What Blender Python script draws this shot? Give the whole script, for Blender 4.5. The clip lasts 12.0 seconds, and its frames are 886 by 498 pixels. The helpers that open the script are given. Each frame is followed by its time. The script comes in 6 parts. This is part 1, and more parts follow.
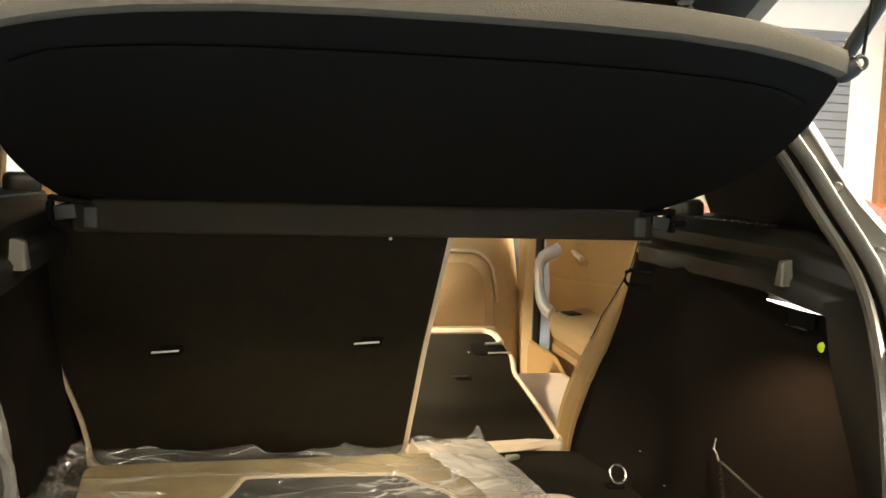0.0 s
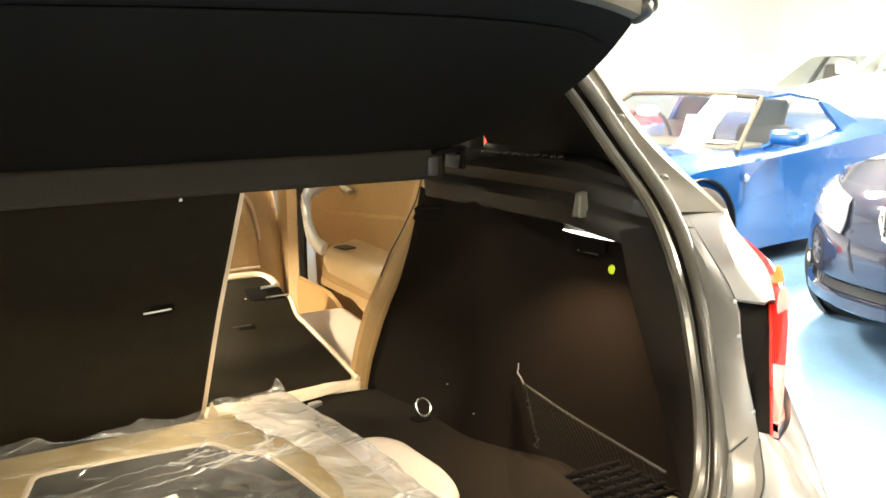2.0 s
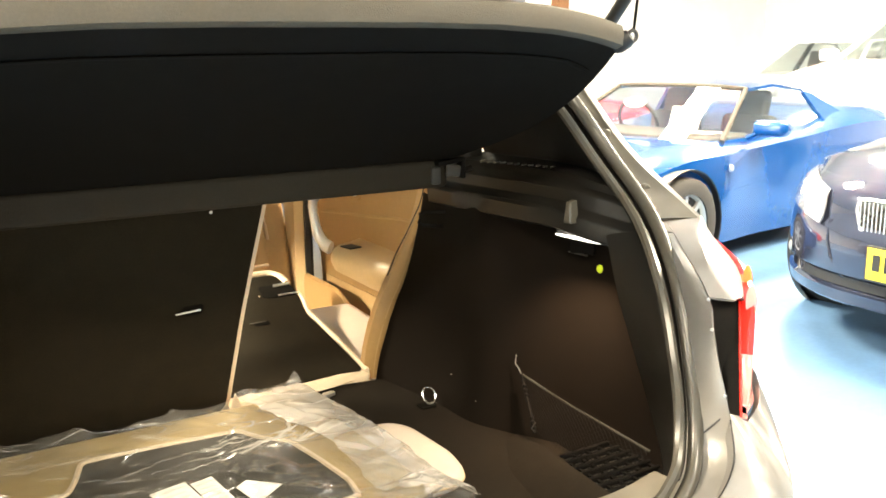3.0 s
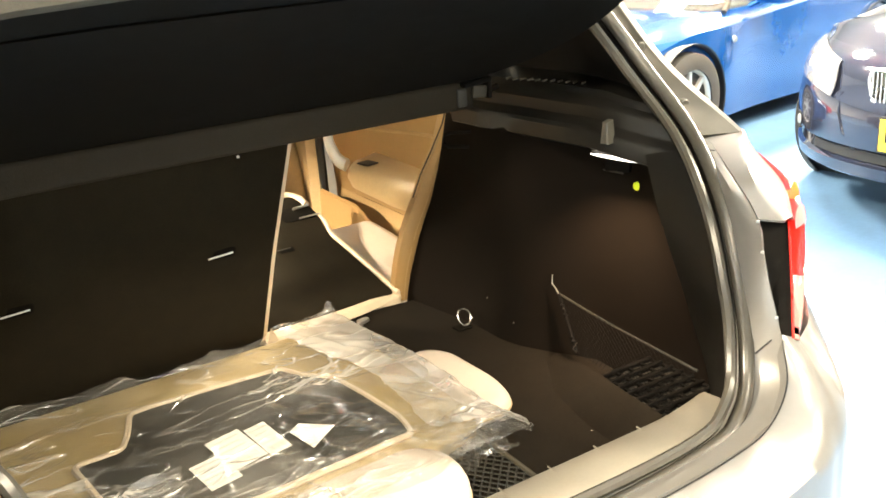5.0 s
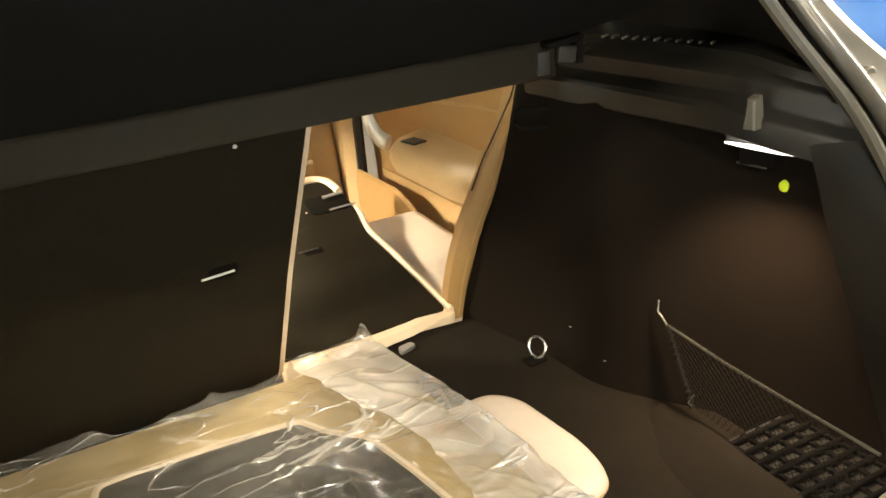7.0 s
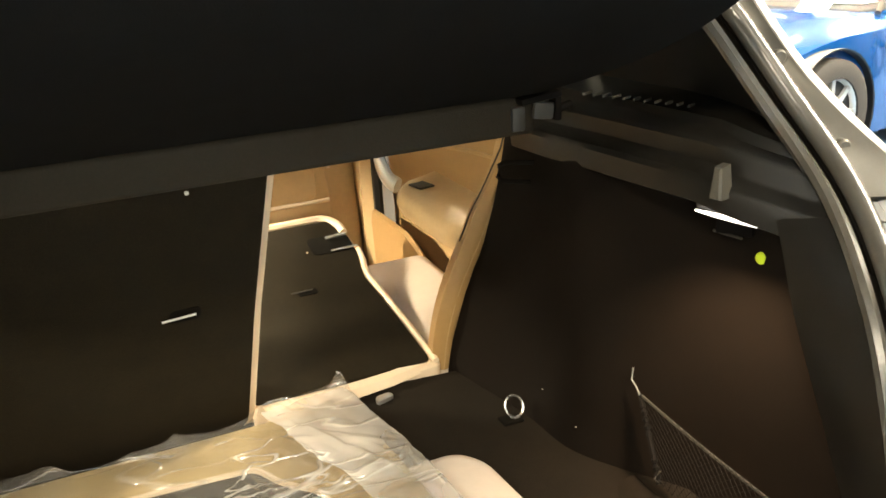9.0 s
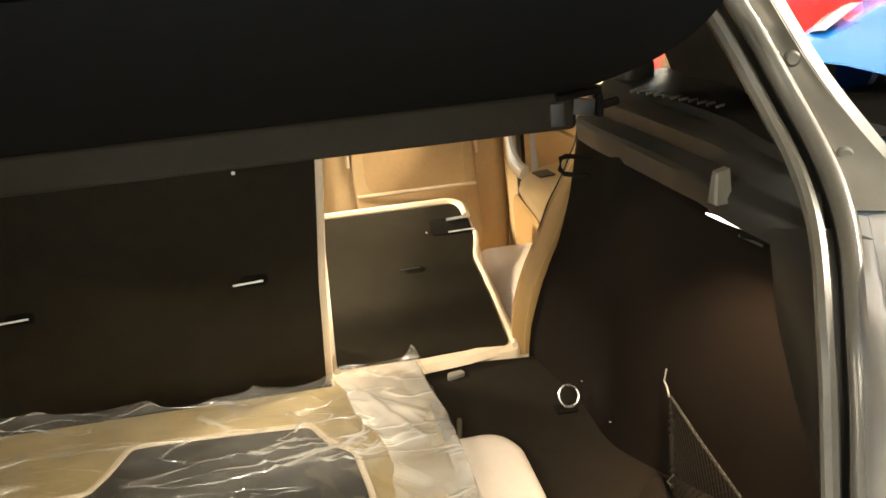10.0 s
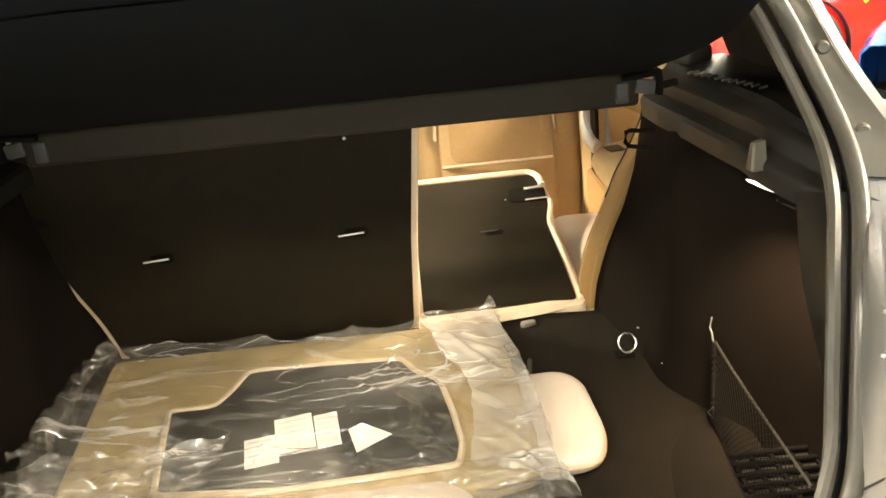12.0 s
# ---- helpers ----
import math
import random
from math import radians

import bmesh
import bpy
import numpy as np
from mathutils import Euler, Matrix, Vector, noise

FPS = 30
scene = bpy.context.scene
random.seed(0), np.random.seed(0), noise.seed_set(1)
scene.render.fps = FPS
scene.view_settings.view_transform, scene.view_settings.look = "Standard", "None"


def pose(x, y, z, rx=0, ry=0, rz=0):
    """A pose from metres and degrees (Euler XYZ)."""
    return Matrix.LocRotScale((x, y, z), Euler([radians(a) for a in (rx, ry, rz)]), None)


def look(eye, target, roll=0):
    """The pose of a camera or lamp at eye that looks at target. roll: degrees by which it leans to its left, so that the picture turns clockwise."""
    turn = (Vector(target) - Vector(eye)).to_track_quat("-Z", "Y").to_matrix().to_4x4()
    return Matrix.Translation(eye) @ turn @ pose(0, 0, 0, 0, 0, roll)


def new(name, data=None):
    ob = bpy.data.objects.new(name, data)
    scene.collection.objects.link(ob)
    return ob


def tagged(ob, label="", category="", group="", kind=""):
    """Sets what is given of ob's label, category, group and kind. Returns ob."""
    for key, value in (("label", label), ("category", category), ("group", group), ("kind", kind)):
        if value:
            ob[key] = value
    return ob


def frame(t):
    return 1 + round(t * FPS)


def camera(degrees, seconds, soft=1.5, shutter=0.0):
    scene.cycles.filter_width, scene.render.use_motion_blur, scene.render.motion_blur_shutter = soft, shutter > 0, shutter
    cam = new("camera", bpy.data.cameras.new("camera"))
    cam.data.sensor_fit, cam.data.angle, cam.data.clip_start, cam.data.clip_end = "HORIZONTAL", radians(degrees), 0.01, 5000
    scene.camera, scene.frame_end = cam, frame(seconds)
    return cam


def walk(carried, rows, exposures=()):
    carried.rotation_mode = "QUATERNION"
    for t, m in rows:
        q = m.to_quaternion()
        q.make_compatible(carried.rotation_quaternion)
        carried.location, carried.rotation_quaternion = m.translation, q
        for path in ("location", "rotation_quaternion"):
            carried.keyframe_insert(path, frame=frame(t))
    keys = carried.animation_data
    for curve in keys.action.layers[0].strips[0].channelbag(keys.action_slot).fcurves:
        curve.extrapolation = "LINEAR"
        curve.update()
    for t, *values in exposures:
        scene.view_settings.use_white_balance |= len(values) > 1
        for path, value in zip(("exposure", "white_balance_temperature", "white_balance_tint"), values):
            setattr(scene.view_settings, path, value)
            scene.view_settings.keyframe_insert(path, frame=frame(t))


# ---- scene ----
cam = camera(51.4, 12.0, soft=1.65)
PATH = [
    (0, (-0.213, -1.654, 1.232), (0.214, 0.287, 1.017), 2.1),
    (0.5, (-0.209, -1.666, 1.238), (0.207, 0.265, 0.923), 1.8),
    (1, (-0.22, -1.643, 1.249), (0.175, 0.272, 0.832), 0.9),
    (1.5, (-0.263, -1.577, 1.247), (0.341, 0.277, 0.802), 0.2),
    (2, (-0.327, -1.557, 1.284), (0.666, 0.133, 0.887), -0.1),
    (2.5, (-0.375, -1.622, 1.313), (0.633, 0.056, 0.904), -0.7),
    (4.5, (-0.5, -1.7, 1.42), (0.533, -0.09, 0.84), -1.3),
    (5, (-0.448, -1.584, 1.422), (0.525, 0.026, 0.741), -4.1),
    (5.5, (-0.376, -1.483, 1.397), (0.517, 0.139, 0.64), -6.0),
    (6, (-0.331, -1.378, 1.384), (0.539, 0.237, 0.587), -6.4),
    (6.5, (-0.287, -1.261, 1.37), (0.59, 0.36, 0.595), -5.1),
    (8.5, (-0.195, -1.17, 1.321), (0.668, 0.495, 0.627), -4.3),
    (9, (-0.122, -1.239, 1.364), (0.632, 0.484, 0.684), -3.3),
    (9.5, (0.033, -1.333, 1.383), (0.519, 0.483, 0.702), -5.0),
    (10, (0.145, -1.376, 1.371), (0.356, 0.494, 0.692), -5.4),
    (10.5, (0.144, -1.469, 1.384), (0.233, 0.416, 0.723), -5.5),
    (11, (0.132, -1.558, 1.405), (0.164, 0.324, 0.728), -6.1),
    (11.5, (0.124, -1.592, 1.408), (0.165, 0.288, 0.727), -5.9),
    (12, (0.122, -1.58, 1.408), (0.161, 0.291, 0.704), -5.6),
]
walk(cam, [(t, look(eye, target, roll)) for t, eye, target, roll in PATH], [(0.0, -0.45), (0.5, -0.1), (1.0, -0.1), (2.0, 0.05), (4.5, 0.1), (6.0, 0.0), (8.5, -0.12), (10.0, -0.08), (10.5, -0.05), (12.0, 0.02)])

# ---- light ----
world = bpy.data.worlds.new("hall_air")
scene.world = world
world.use_nodes = True
world.node_tree.nodes["Background"].inputs[0].default_value = (1.0, 0.95, 0.88, 1)
world.node_tree.nodes["Background"].inputs[1].default_value = 0.02

CEILING_LAMPS = [(-3.2, -4.2, 0.75), (0.6, -4.2, 0.55), (4.6, -4.2, 0.6), (-6.8, 0.4, 6.5), (4.9, -1.5, 1.6), (4.8, 0.9, 1.5), (-6.5, 4.2, 4.0), (1.0, 5.0, 4.2), (5.2, 5.0, 1.8), (9.0, 1.0, 2.0), (9.0, 5.4, 2.0)]
LAMP_POWER = 640.0


# ---- materials ----
def material(name, color, rough=0.6, metal=0.0, grain=0.15, scale=60.0, bump=0.15, bump_scale=None, stain=0.12, coat=0.0, vary=0.0,
             transmission=0.0, ior=1.45, sheen=0.0, depth=0.002, spec=0.5):
    """A painted or woven surface: colour varied at two scales, and fine relief."""
    m = bpy.data.materials.new(name)
    m.use_nodes = True
    nt = m.node_tree
    bsdf = nt.nodes["Principled BSDF"]
    co = nt.nodes.new("ShaderNodeTexCoord")

    def noise_node(s, detail=4.0):
        n = nt.nodes.new("ShaderNodeTexNoise")
        n.inputs["Scale"].default_value = s
        n.inputs["Detail"].default_value = detail
        nt.links.new(co.outputs["Object"], n.inputs["Vector"])
        return n

    fine, broad = noise_node(scale), noise_node(scale / 14)
    mix = nt.nodes.new("ShaderNodeMix")
    mix.data_type = "RGBA"
    mix.inputs[6].default_value = (*[c * (1 - grain) for c in color], 1)
    mix.inputs[7].default_value = (*[min(1, c * (1 + grain)) for c in color], 1)
    nt.links.new(fine.outputs["Fac"], mix.inputs[0])
    mul = nt.nodes.new("ShaderNodeMix")
    mul.data_type, mul.blend_type = "RGBA", "MULTIPLY"
    mul.inputs[0].default_value = 1.0
    ramp = nt.nodes.new("ShaderNodeValToRGB")
    ramp.color_ramp.elements[0].position, ramp.color_ramp.elements[1].position = 0.3, 0.7
    ramp.color_ramp.elements[0].color = (1 - stain, 1 - stain, 1 - stain * 1.1, 1)
    ramp.color_ramp.elements[1].color = (1, 1, 1, 1)
    nt.links.new(broad.outputs["Fac"], ramp.inputs[0])
    nt.links.new(mix.outputs[2], mul.inputs[6])
    nt.links.new(ramp.outputs[0], mul.inputs[7])
    out = mul.outputs[2]
    if vary:
        info = nt.nodes.new("ShaderNodeObjectInfo")
        hsv = nt.nodes.new("ShaderNodeHueSaturation")
        rng = nt.nodes.new("ShaderNodeMapRange")
        rng.inputs["To Min"].default_value, rng.inputs["To Max"].default_value = 1 - vary, 1 + vary
        nt.links.new(info.outputs["Random"], rng.inputs["Value"])
        nt.links.new(rng.outputs[0], hsv.inputs["Value"])
        nt.links.new(out, hsv.inputs["Color"])
        out = hsv.outputs[0]
    nt.links.new(out, bsdf.inputs["Base Color"])
    rr = nt.nodes.new("ShaderNodeMapRange")
    rr.inputs["To Min"].default_value, rr.inputs["To Max"].default_value = max(0.02, rough * 0.85), min(1, rough * 1.15)
    nt.links.new(broad.outputs["Fac"], rr.inputs["Value"])
    nt.links.new(rr.outputs[0], bsdf.inputs["Roughness"])
    bsdf.inputs["Metallic"].default_value = metal
    bsdf.inputs["Coat Weight"].default_value = coat
    bsdf.inputs["Coat Roughness"].default_value = 0.05
    bsdf.inputs["Transmission Weight"].default_value = transmission
    bsdf.inputs["IOR"].default_value = ior
    bsdf.inputs["Specular IOR Level"].default_value = spec
    bsdf.inputs["Sheen Weight"].default_value = sheen
    if bump:
        b = nt.nodes.new("ShaderNodeBump")
        b.inputs["Strength"].default_value, b.inputs["Distance"].default_value = bump, depth
        relief = noise_node(bump_scale or scale * 2)
        nt.links.new(relief.outputs["Fac"], b.inputs["Height"])
        nt.links.new(b.outputs[0], bsdf.inputs["Normal"])
    return m


def glass(name, tint=(0.9, 0.93, 0.92), gloss=0.1):
    m = bpy.data.materials.new(name)
    m.use_nodes = True
    nt = m.node_tree
    nt.nodes.clear()
    out = nt.nodes.new("ShaderNodeOutputMaterial")
    clear, shine = nt.nodes.new("ShaderNodeBsdfTransparent"), nt.nodes.new("ShaderNodeBsdfGlossy")
    clear.inputs[0].default_value = (*tint, 1)
    shine.inputs["Roughness"].default_value = 0.02
    lean = nt.nodes.new("ShaderNodeLayerWeight")
    lean.inputs[0].default_value = 0.25
    share = nt.nodes.new("ShaderNodeMath")
    share.operation = "MULTIPLY_ADD"
    share.inputs[1].default_value, share.inputs[2].default_value = 0.35, 0.03
    nt.links.new(lean.outputs["Facing"], share.inputs[0])
    mix = nt.nodes.new("ShaderNodeMixShader")
    nt.links.new(share.outputs[0], mix.inputs[0])
    nt.links.new(clear.outputs[0], mix.inputs[1])
    nt.links.new(shine.outputs[0], mix.inputs[2])
    nt.links.new(mix.outputs[0], out.inputs[0])
    return m


def film_material(name="polythene_film", milky=0.03):
    """Clear crinkled polythene: see-through, glossy, whitened along its creases."""
    m = bpy.data.materials.new(name)
    m.use_nodes = True
    nt = m.node_tree
    nt.nodes.clear()
    out = nt.nodes.new("ShaderNodeOutputMaterial")
    co = nt.nodes.new("ShaderNodeTexCoord")

    def streaks(turn, stretch, scale, detail, twist):
        """Ridged noise drawn out into long thin creases."""
        mapping = nt.nodes.new("ShaderNodeMapping")
        mapping.inputs["Rotation"].default_value = (0, 0, turn)
        mapping.inputs["Scale"].default_value = (1.0, stretch, 1.0)
        nt.links.new(co.outputs["Object"], mapping.inputs[0])
        n = nt.nodes.new("ShaderNodeTexNoise")
        n.inputs["Scale"].default_value, n.inputs["Detail"].default_value = scale, detail
        n.inputs["Distortion"].default_value = twist
        nt.links.new(mapping.outputs[0], n.inputs["Vector"])
        return n.outputs["Fac"]

    def ridge(fac, width):
        """1 along the middle value of the noise, falling to 0 within width."""
        d = nt.nodes.new("ShaderNodeMath")
        d.operation = "SUBTRACT"
        d.inputs[1].default_value = 0.5
        nt.links.new(fac, d.inputs[0])
        a = nt.nodes.new("ShaderNodeMath")
        a.operation = "ABSOLUTE"
        nt.links.new(d.outputs[0], a.inputs[0])
        r = nt.nodes.new("ShaderNodeMapRange")
        r.inputs["From Min"].default_value, r.inputs["From Max"].default_value = 0.0, width
        r.inputs["To Min"].default_value, r.inputs["To Max"].default_value = 1.0, 0.0
        nt.links.new(a.outputs[0], r.inputs["Value"])
        return r.outputs[0]

    def combine(op, a, b):
        n = nt.nodes.new("ShaderNodeMath")
        n.operation = op
        for k, v in enumerate((a, b)):
            if isinstance(v, float):
                n.inputs[k].default_value = v
            else:
                nt.links.new(v, n.inputs[k])
        return n.outputs[0]

    one, two = streaks(0.75, 4.0, 3.4, 1.5, 0.4), streaks(-0.5, 3.5, 4.0, 1.5, 0.5)
    cloud, tiny = streaks(0.2, 1.0, 5.0, 2.0, 0.5), streaks(0.6, 2.5, 26.0, 3.0, 0.8)
    lines = combine("MAXIMUM", ridge(one, 0.022), ridge(two, 0.018))
    height = combine("ADD", combine("MULTIPLY", lines, 0.5), combine("ADD", one, combine("MULTIPLY", tiny, 0.10)))
    b = nt.nodes.new("ShaderNodeBump")
    b.inputs["Strength"].default_value, b.inputs["Distance"].default_value = 0.6, 0.012
    nt.links.new(height, b.inputs["Height"])
    clear, shine, milk = (nt.nodes.new("ShaderNodeBsdf" + s) for s in ("Transparent", "Glossy", "Diffuse"))
    clear.inputs[0].default_value = (0.95, 0.95, 0.945, 1)
    shine.inputs["Roughness"].default_value = 0.19
    milk.inputs[0].default_value = (0.96, 0.90, 0.80, 1)
    for node in (shine, milk):
        nt.links.new(b.outputs[0], node.inputs["Normal"])
    patch = nt.nodes.new("ShaderNodeMapRange")
    patch.inputs["From Min"].default_value, patch.inputs["From Max"].default_value = 0.42, 0.68
    patch.inputs["To Min"].default_value, patch.inputs["To Max"].default_value = 0.12, 1.0
    nt.links.new(cloud, patch.inputs["Value"])
    share = combine("ADD", combine("MULTIPLY", combine("ADD", patch.outputs[0], 0.4), milky), combine("MULTIPLY", combine("ADD", combine("MULTIPLY", lines, 0.42), combine("ADD", 0.03, combine("MULTIPLY", tiny, 0.10))), patch.outputs[0]))
    haze = nt.nodes.new("ShaderNodeMixShader")
    nt.links.new(share, haze.inputs[0])
    nt.links.new(clear.outputs[0], haze.inputs[1])
    nt.links.new(milk.outputs[0], haze.inputs[2])
    lean = nt.nodes.new("ShaderNodeLayerWeight")
    lean.inputs[0].default_value = 0.3
    gloss = combine("ADD", combine("MULTIPLY", lean.outputs["Facing"], 0.28), 0.07)
    mix = nt.nodes.new("ShaderNodeMixShader")
    nt.links.new(gloss, mix.inputs[0])
    nt.links.new(haze.outputs[0], mix.inputs[1])
    nt.links.new(shine.outputs[0], mix.inputs[2])
    nt.links.new(mix.outputs[0], out.inputs[0])
    return m


def emitter(name, color, strength):
    m = bpy.data.materials.new(name)
    m.use_nodes = True
    b = m.node_tree.nodes["Principled BSDF"]
    b.inputs["Base Color"].default_value = (*color, 1)
    b.inputs["Emission Color"].default_value = (*color, 1)
    b.inputs["Emission Strength"].default_value = strength
    return m


CARPET = material("boot_carpet", (0.0165, 0.0127, 0.0088), 0.95, grain=0.5, scale=420, bump=0.6, bump_scale=600, stain=0.3, spec=0.12)
SEATBACK = material("seat_back_carpet", (0.0185, 0.0143, 0.0083), 0.95, grain=0.4, scale=380, bump=0.5, bump_scale=500, stain=0.25, spec=0.12)
LINING = material("lining_felt", (0.0074, 0.0051, 0.0033), 0.95, grain=0.35, scale=500, bump=0.25, bump_scale=900, stain=0.2, spec=0.1)
SHELF_CLOTH = material("shelf_cloth", (0.0088, 0.0078, 0.0066), 0.9, grain=0.3, scale=400, bump=0.4, bump_scale=600, stain=0.2, spec=0.08)
SHELF_EDGE = material("shelf_edge_plastic", (0.070, 0.058, 0.040), 0.7, grain=0.15, scale=300, bump=0.35, bump_scale=500)
BAND = material("band_plastic", (0.031, 0.0245, 0.0162), 0.75, grain=0.15, scale=300, bump=0.35, bump_scale=500, spec=0.2)
PLASTIC = material("black_plastic", (0.02, 0.019, 0.016), 0.48, grain=0.12, scale=250, bump=0.35, bump_scale=700, depth=0.0008)
POST_BLACK = material("grained_black_trim", (0.0078, 0.0070, 0.0055), 0.42, grain=0.15, scale=250, bump=0.35, bump_scale=700, depth=0.0008, spec=0.4)
TRIM_GREY = material("grey_trim_plastic", (0.20, 0.178, 0.142), 0.45, grain=0.08, scale=200, bump=0.25, bump_scale=600, depth=0.0008)
CAP_GREY = material("grey_cap_plastic", (0.050, 0.046, 0.038), 0.5, grain=0.08, scale=200, bump=0.15)
BROWN_VINYL = material("brown_vinyl", (0.46, 0.30, 0.135), 0.55, grain=0.1, scale=90, bump=0.25, bump_scale=300)
KNOB_GREY = material("grey_hook_plastic", (0.066, 0.060, 0.047), 0.5, grain=0.08, scale=200, bump=0.15)
RUBBER = material("seal_rubber", (0.060, 0.055, 0.045), 0.24, grain=0.12, scale=120, bump=0.12)
LEATHER = material("tan_leather", (0.58, 0.41, 0.21), 0.5, grain=0.08, scale=90, bump=0.3, bump_scale=260, stain=0.12)
DOOR_TAN = material("tan_door_vinyl", (0.38, 0.230, 0.090), 0.5, grain=0.08, scale=90, bump=0.25, bump_scale=300, stain=0.1)
CREAM = material("cream_leather", (0.75, 0.60, 0.42), 0.55, grain=0.05, scale=90, bump=0.2, bump_scale=240, stain=0.1)
PAD_CREAM = material("pale_cream_leather", (0.77, 0.655, 0.54), 0.55, grain=0.05, scale=90, bump=0.2, bump_scale=240, stain=0.1)
BEIGE_MAT = material("beige_mat_pile", (0.51, 0.38, 0.175), 0.9, grain=0.15, scale=260, bump=0.5, bump_scale=420, stain=0.2)
DARK_MAT = material("charcoal_mat_pile", (0.045, 0.043, 0.038), 0.9, grain=0.4, scale=260, bump=0.5, bump_scale=420, stain=0.25, spec=0.1)
BODY = material("grey_metallic_paint", (0.22, 0.208, 0.193), 0.30, metal=0.38, grain=0.05, scale=900, bump=0.0, stain=0.05, coat=0.4)
# the same body paint, darkened to put the flange's shade into its colour
SHADED_BODY = material("body_paint_shaded", (0.090, 0.083, 0.068), 0.42, metal=0.25, grain=0.06, scale=300, bump=0.03, stain=0.15)
CHROME = material("bright_metal", (0.85, 0.84, 0.80), 0.28, metal=0.9, grain=0.02, bump=0.0, stain=0.05)
STEEL = material("dull_steel", (0.62, 0.60, 0.56), 0.35, metal=0.9, grain=0.05, bump=0.05)
SILVER_TRIM = material("silver_trim", (0.75, 0.73, 0.68), 0.3, metal=0.3, grain=0.03, bump=0.0, stain=0.05)
NETTING = material("net_cord", (0.03, 0.028, 0.021), 0.7, grain=0.3, scale=400, bump=0.3)
NET_EDGE = material("net_edge_cord", (0.075, 0.064, 0.042), 0.8, grain=0.3, scale=500, bump=0.4)
PAPER = material("white_paper", (0.74, 0.71, 0.65), 0.8, grain=0.03, bump=0.1, stain=0.06)
INK = material("grey_print", (0.60, 0.58, 0.54), 0.8, grain=0.1, bump=0.0)
WHITE_PLASTIC = material("white_plastic", (0.75, 0.74, 0.70), 0.4, grain=0.04, bump=0.0)
LIME = material("lime_plastic", (0.62, 0.80, 0.03), 0.4, grain=0.05, bump=0.0)
RED_LENS = material("red_lens", (0.62, 0.02, 0.012), 0.08, grain=0.08, scale=60, bump=0.2, bump_scale=160, coat=1.0, stain=0.1)
PINK_LENS = material("pale_lens", (0.72, 0.24, 0.21), 0.08, grain=0.06, scale=60, bump=0.2, bump_scale=160, coat=1.0)
AMBER_LENS = material("amber_lens", (0.78, 0.17, 0.02), 0.1, grain=0.06, bump=0.1, coat=1.0)
DARK_GAP = material("lamp_gasket", (0.012, 0.012, 0.012), 0.5, grain=0.1, bump=0.05)
HEADLINER = material("headliner_cloth", (0.22, 0.21, 0.18), 0.95, grain=0.1, scale=300, bump=0.3)
BLACK_TRIM = material("pillar_cloth_black", (0.008, 0.007, 0.006), 0.9, grain=0.2, scale=300, bump=0.3, spec=0.1)
CAR_GLASS = glass("car_glass")
FILM = film_material()
# extra milkiness puts the reflected light on the film into its colour
FILM_GLARE = film_material("glare_polythene", 0.40)
BOOT_LAMP = emitter("boot_lamp_cover", (1.0, 0.90, 0.80), 5.0)
FLOOR_BLUE = material("blue_floor_paint", (0.10, 0.19, 0.335), 0.24, grain=0.1, scale=40, bump=0.06, bump_scale=90, stain=0.18)
WALL_WHITE = material("white_wall_paint", (0.82, 0.81, 0.79), 0.8, grain=0.03, scale=30, bump=0.1, stain=0.05)
CEIL_WHITE = material("white_ceiling", (0.75, 0.74, 0.72), 0.9, grain=0.03, scale=30, bump=0.1, stain=0.05)
PANEL_GREY = material("grey_roller_door", (0.22, 0.23, 0.26), 0.6, grain=0.06, scale=20, bump=0.1)
BROWN_POST = material("brown_timber", (0.30, 0.14, 0.06), 0.6, grain=0.25, scale=25, bump=0.15)
BLUE_PAINT = material("blue_car_paint", (0.002, 0.050, 0.205), 0.2, metal=0.25, grain=0.04, scale=300, bump=0.0, coat=1.0, stain=0.04)
NAVY_PAINT = material("dark_navy_paint", (0.026, 0.031, 0.056), 0.10, metal=0.4, grain=0.06, scale=300, bump=0.0, coat=1.0, stain=0.05)
RED_PAINT = material("red_car_paint", (0.70, 0.02, 0.012), 0.2, grain=0.04, scale=300, bump=0.0, coat=1.0, stain=0.04)
SILVER_PAINT = material("silver_car_paint", (0.62, 0.63, 0.64), 0.25, metal=0.3, grain=0.04, scale=300, bump=0.0, coat=1.0, stain=0.04)
TYRE = material("tyre_rubber", (0.03, 0.028, 0.026), 0.8, grain=0.2, scale=80, bump=0.3)
ALLOY = material("alloy_rim", (0.70, 0.69, 0.66), 0.3, metal=0.7, grain=0.04, bump=0.0)
CLEAR_LENS = material("clear_headlamp", (0.36, 0.37, 0.40), 0.08, metal=0.5, grain=0.1, scale=30, bump=0.2, bump_scale=60, coat=1.0)
PLATE_YELLOW = material("yellow_plate", (0.85, 0.68, 0.03), 0.45, grain=0.03, bump=0.0, stain=0.05)
BLACK_PAINT = material("black_print", (0.015, 0.015, 0.015), 0.5, grain=0.1, bump=0.0)
# near black: shade of the tether recesses as colour, and small dark plates
RECESS = material("recess_shade_and_plates", (0.006, 0.005, 0.0035), 0.95, grain=0.3, scale=380, bump=0.3, spec=0.1)
SEAT_GREY = material("grey_seat_cloth", (0.045, 0.04, 0.033), 0.8, grain=0.1, bump=0.2)


# ---- building helpers ----
def finish(bm, smooth=True):
    bmesh.ops.remove_doubles(bm, verts=bm.verts, dist=1e-5)
    bmesh.ops.recalc_face_normals(bm, faces=bm.faces)
    for f in bm.faces:
        f.smooth = smooth
    if smooth:
        for e in bm.edges:
            if len(e.link_faces) == 2 and e.calc_face_angle(0) > radians(38):
                e.smooth = False


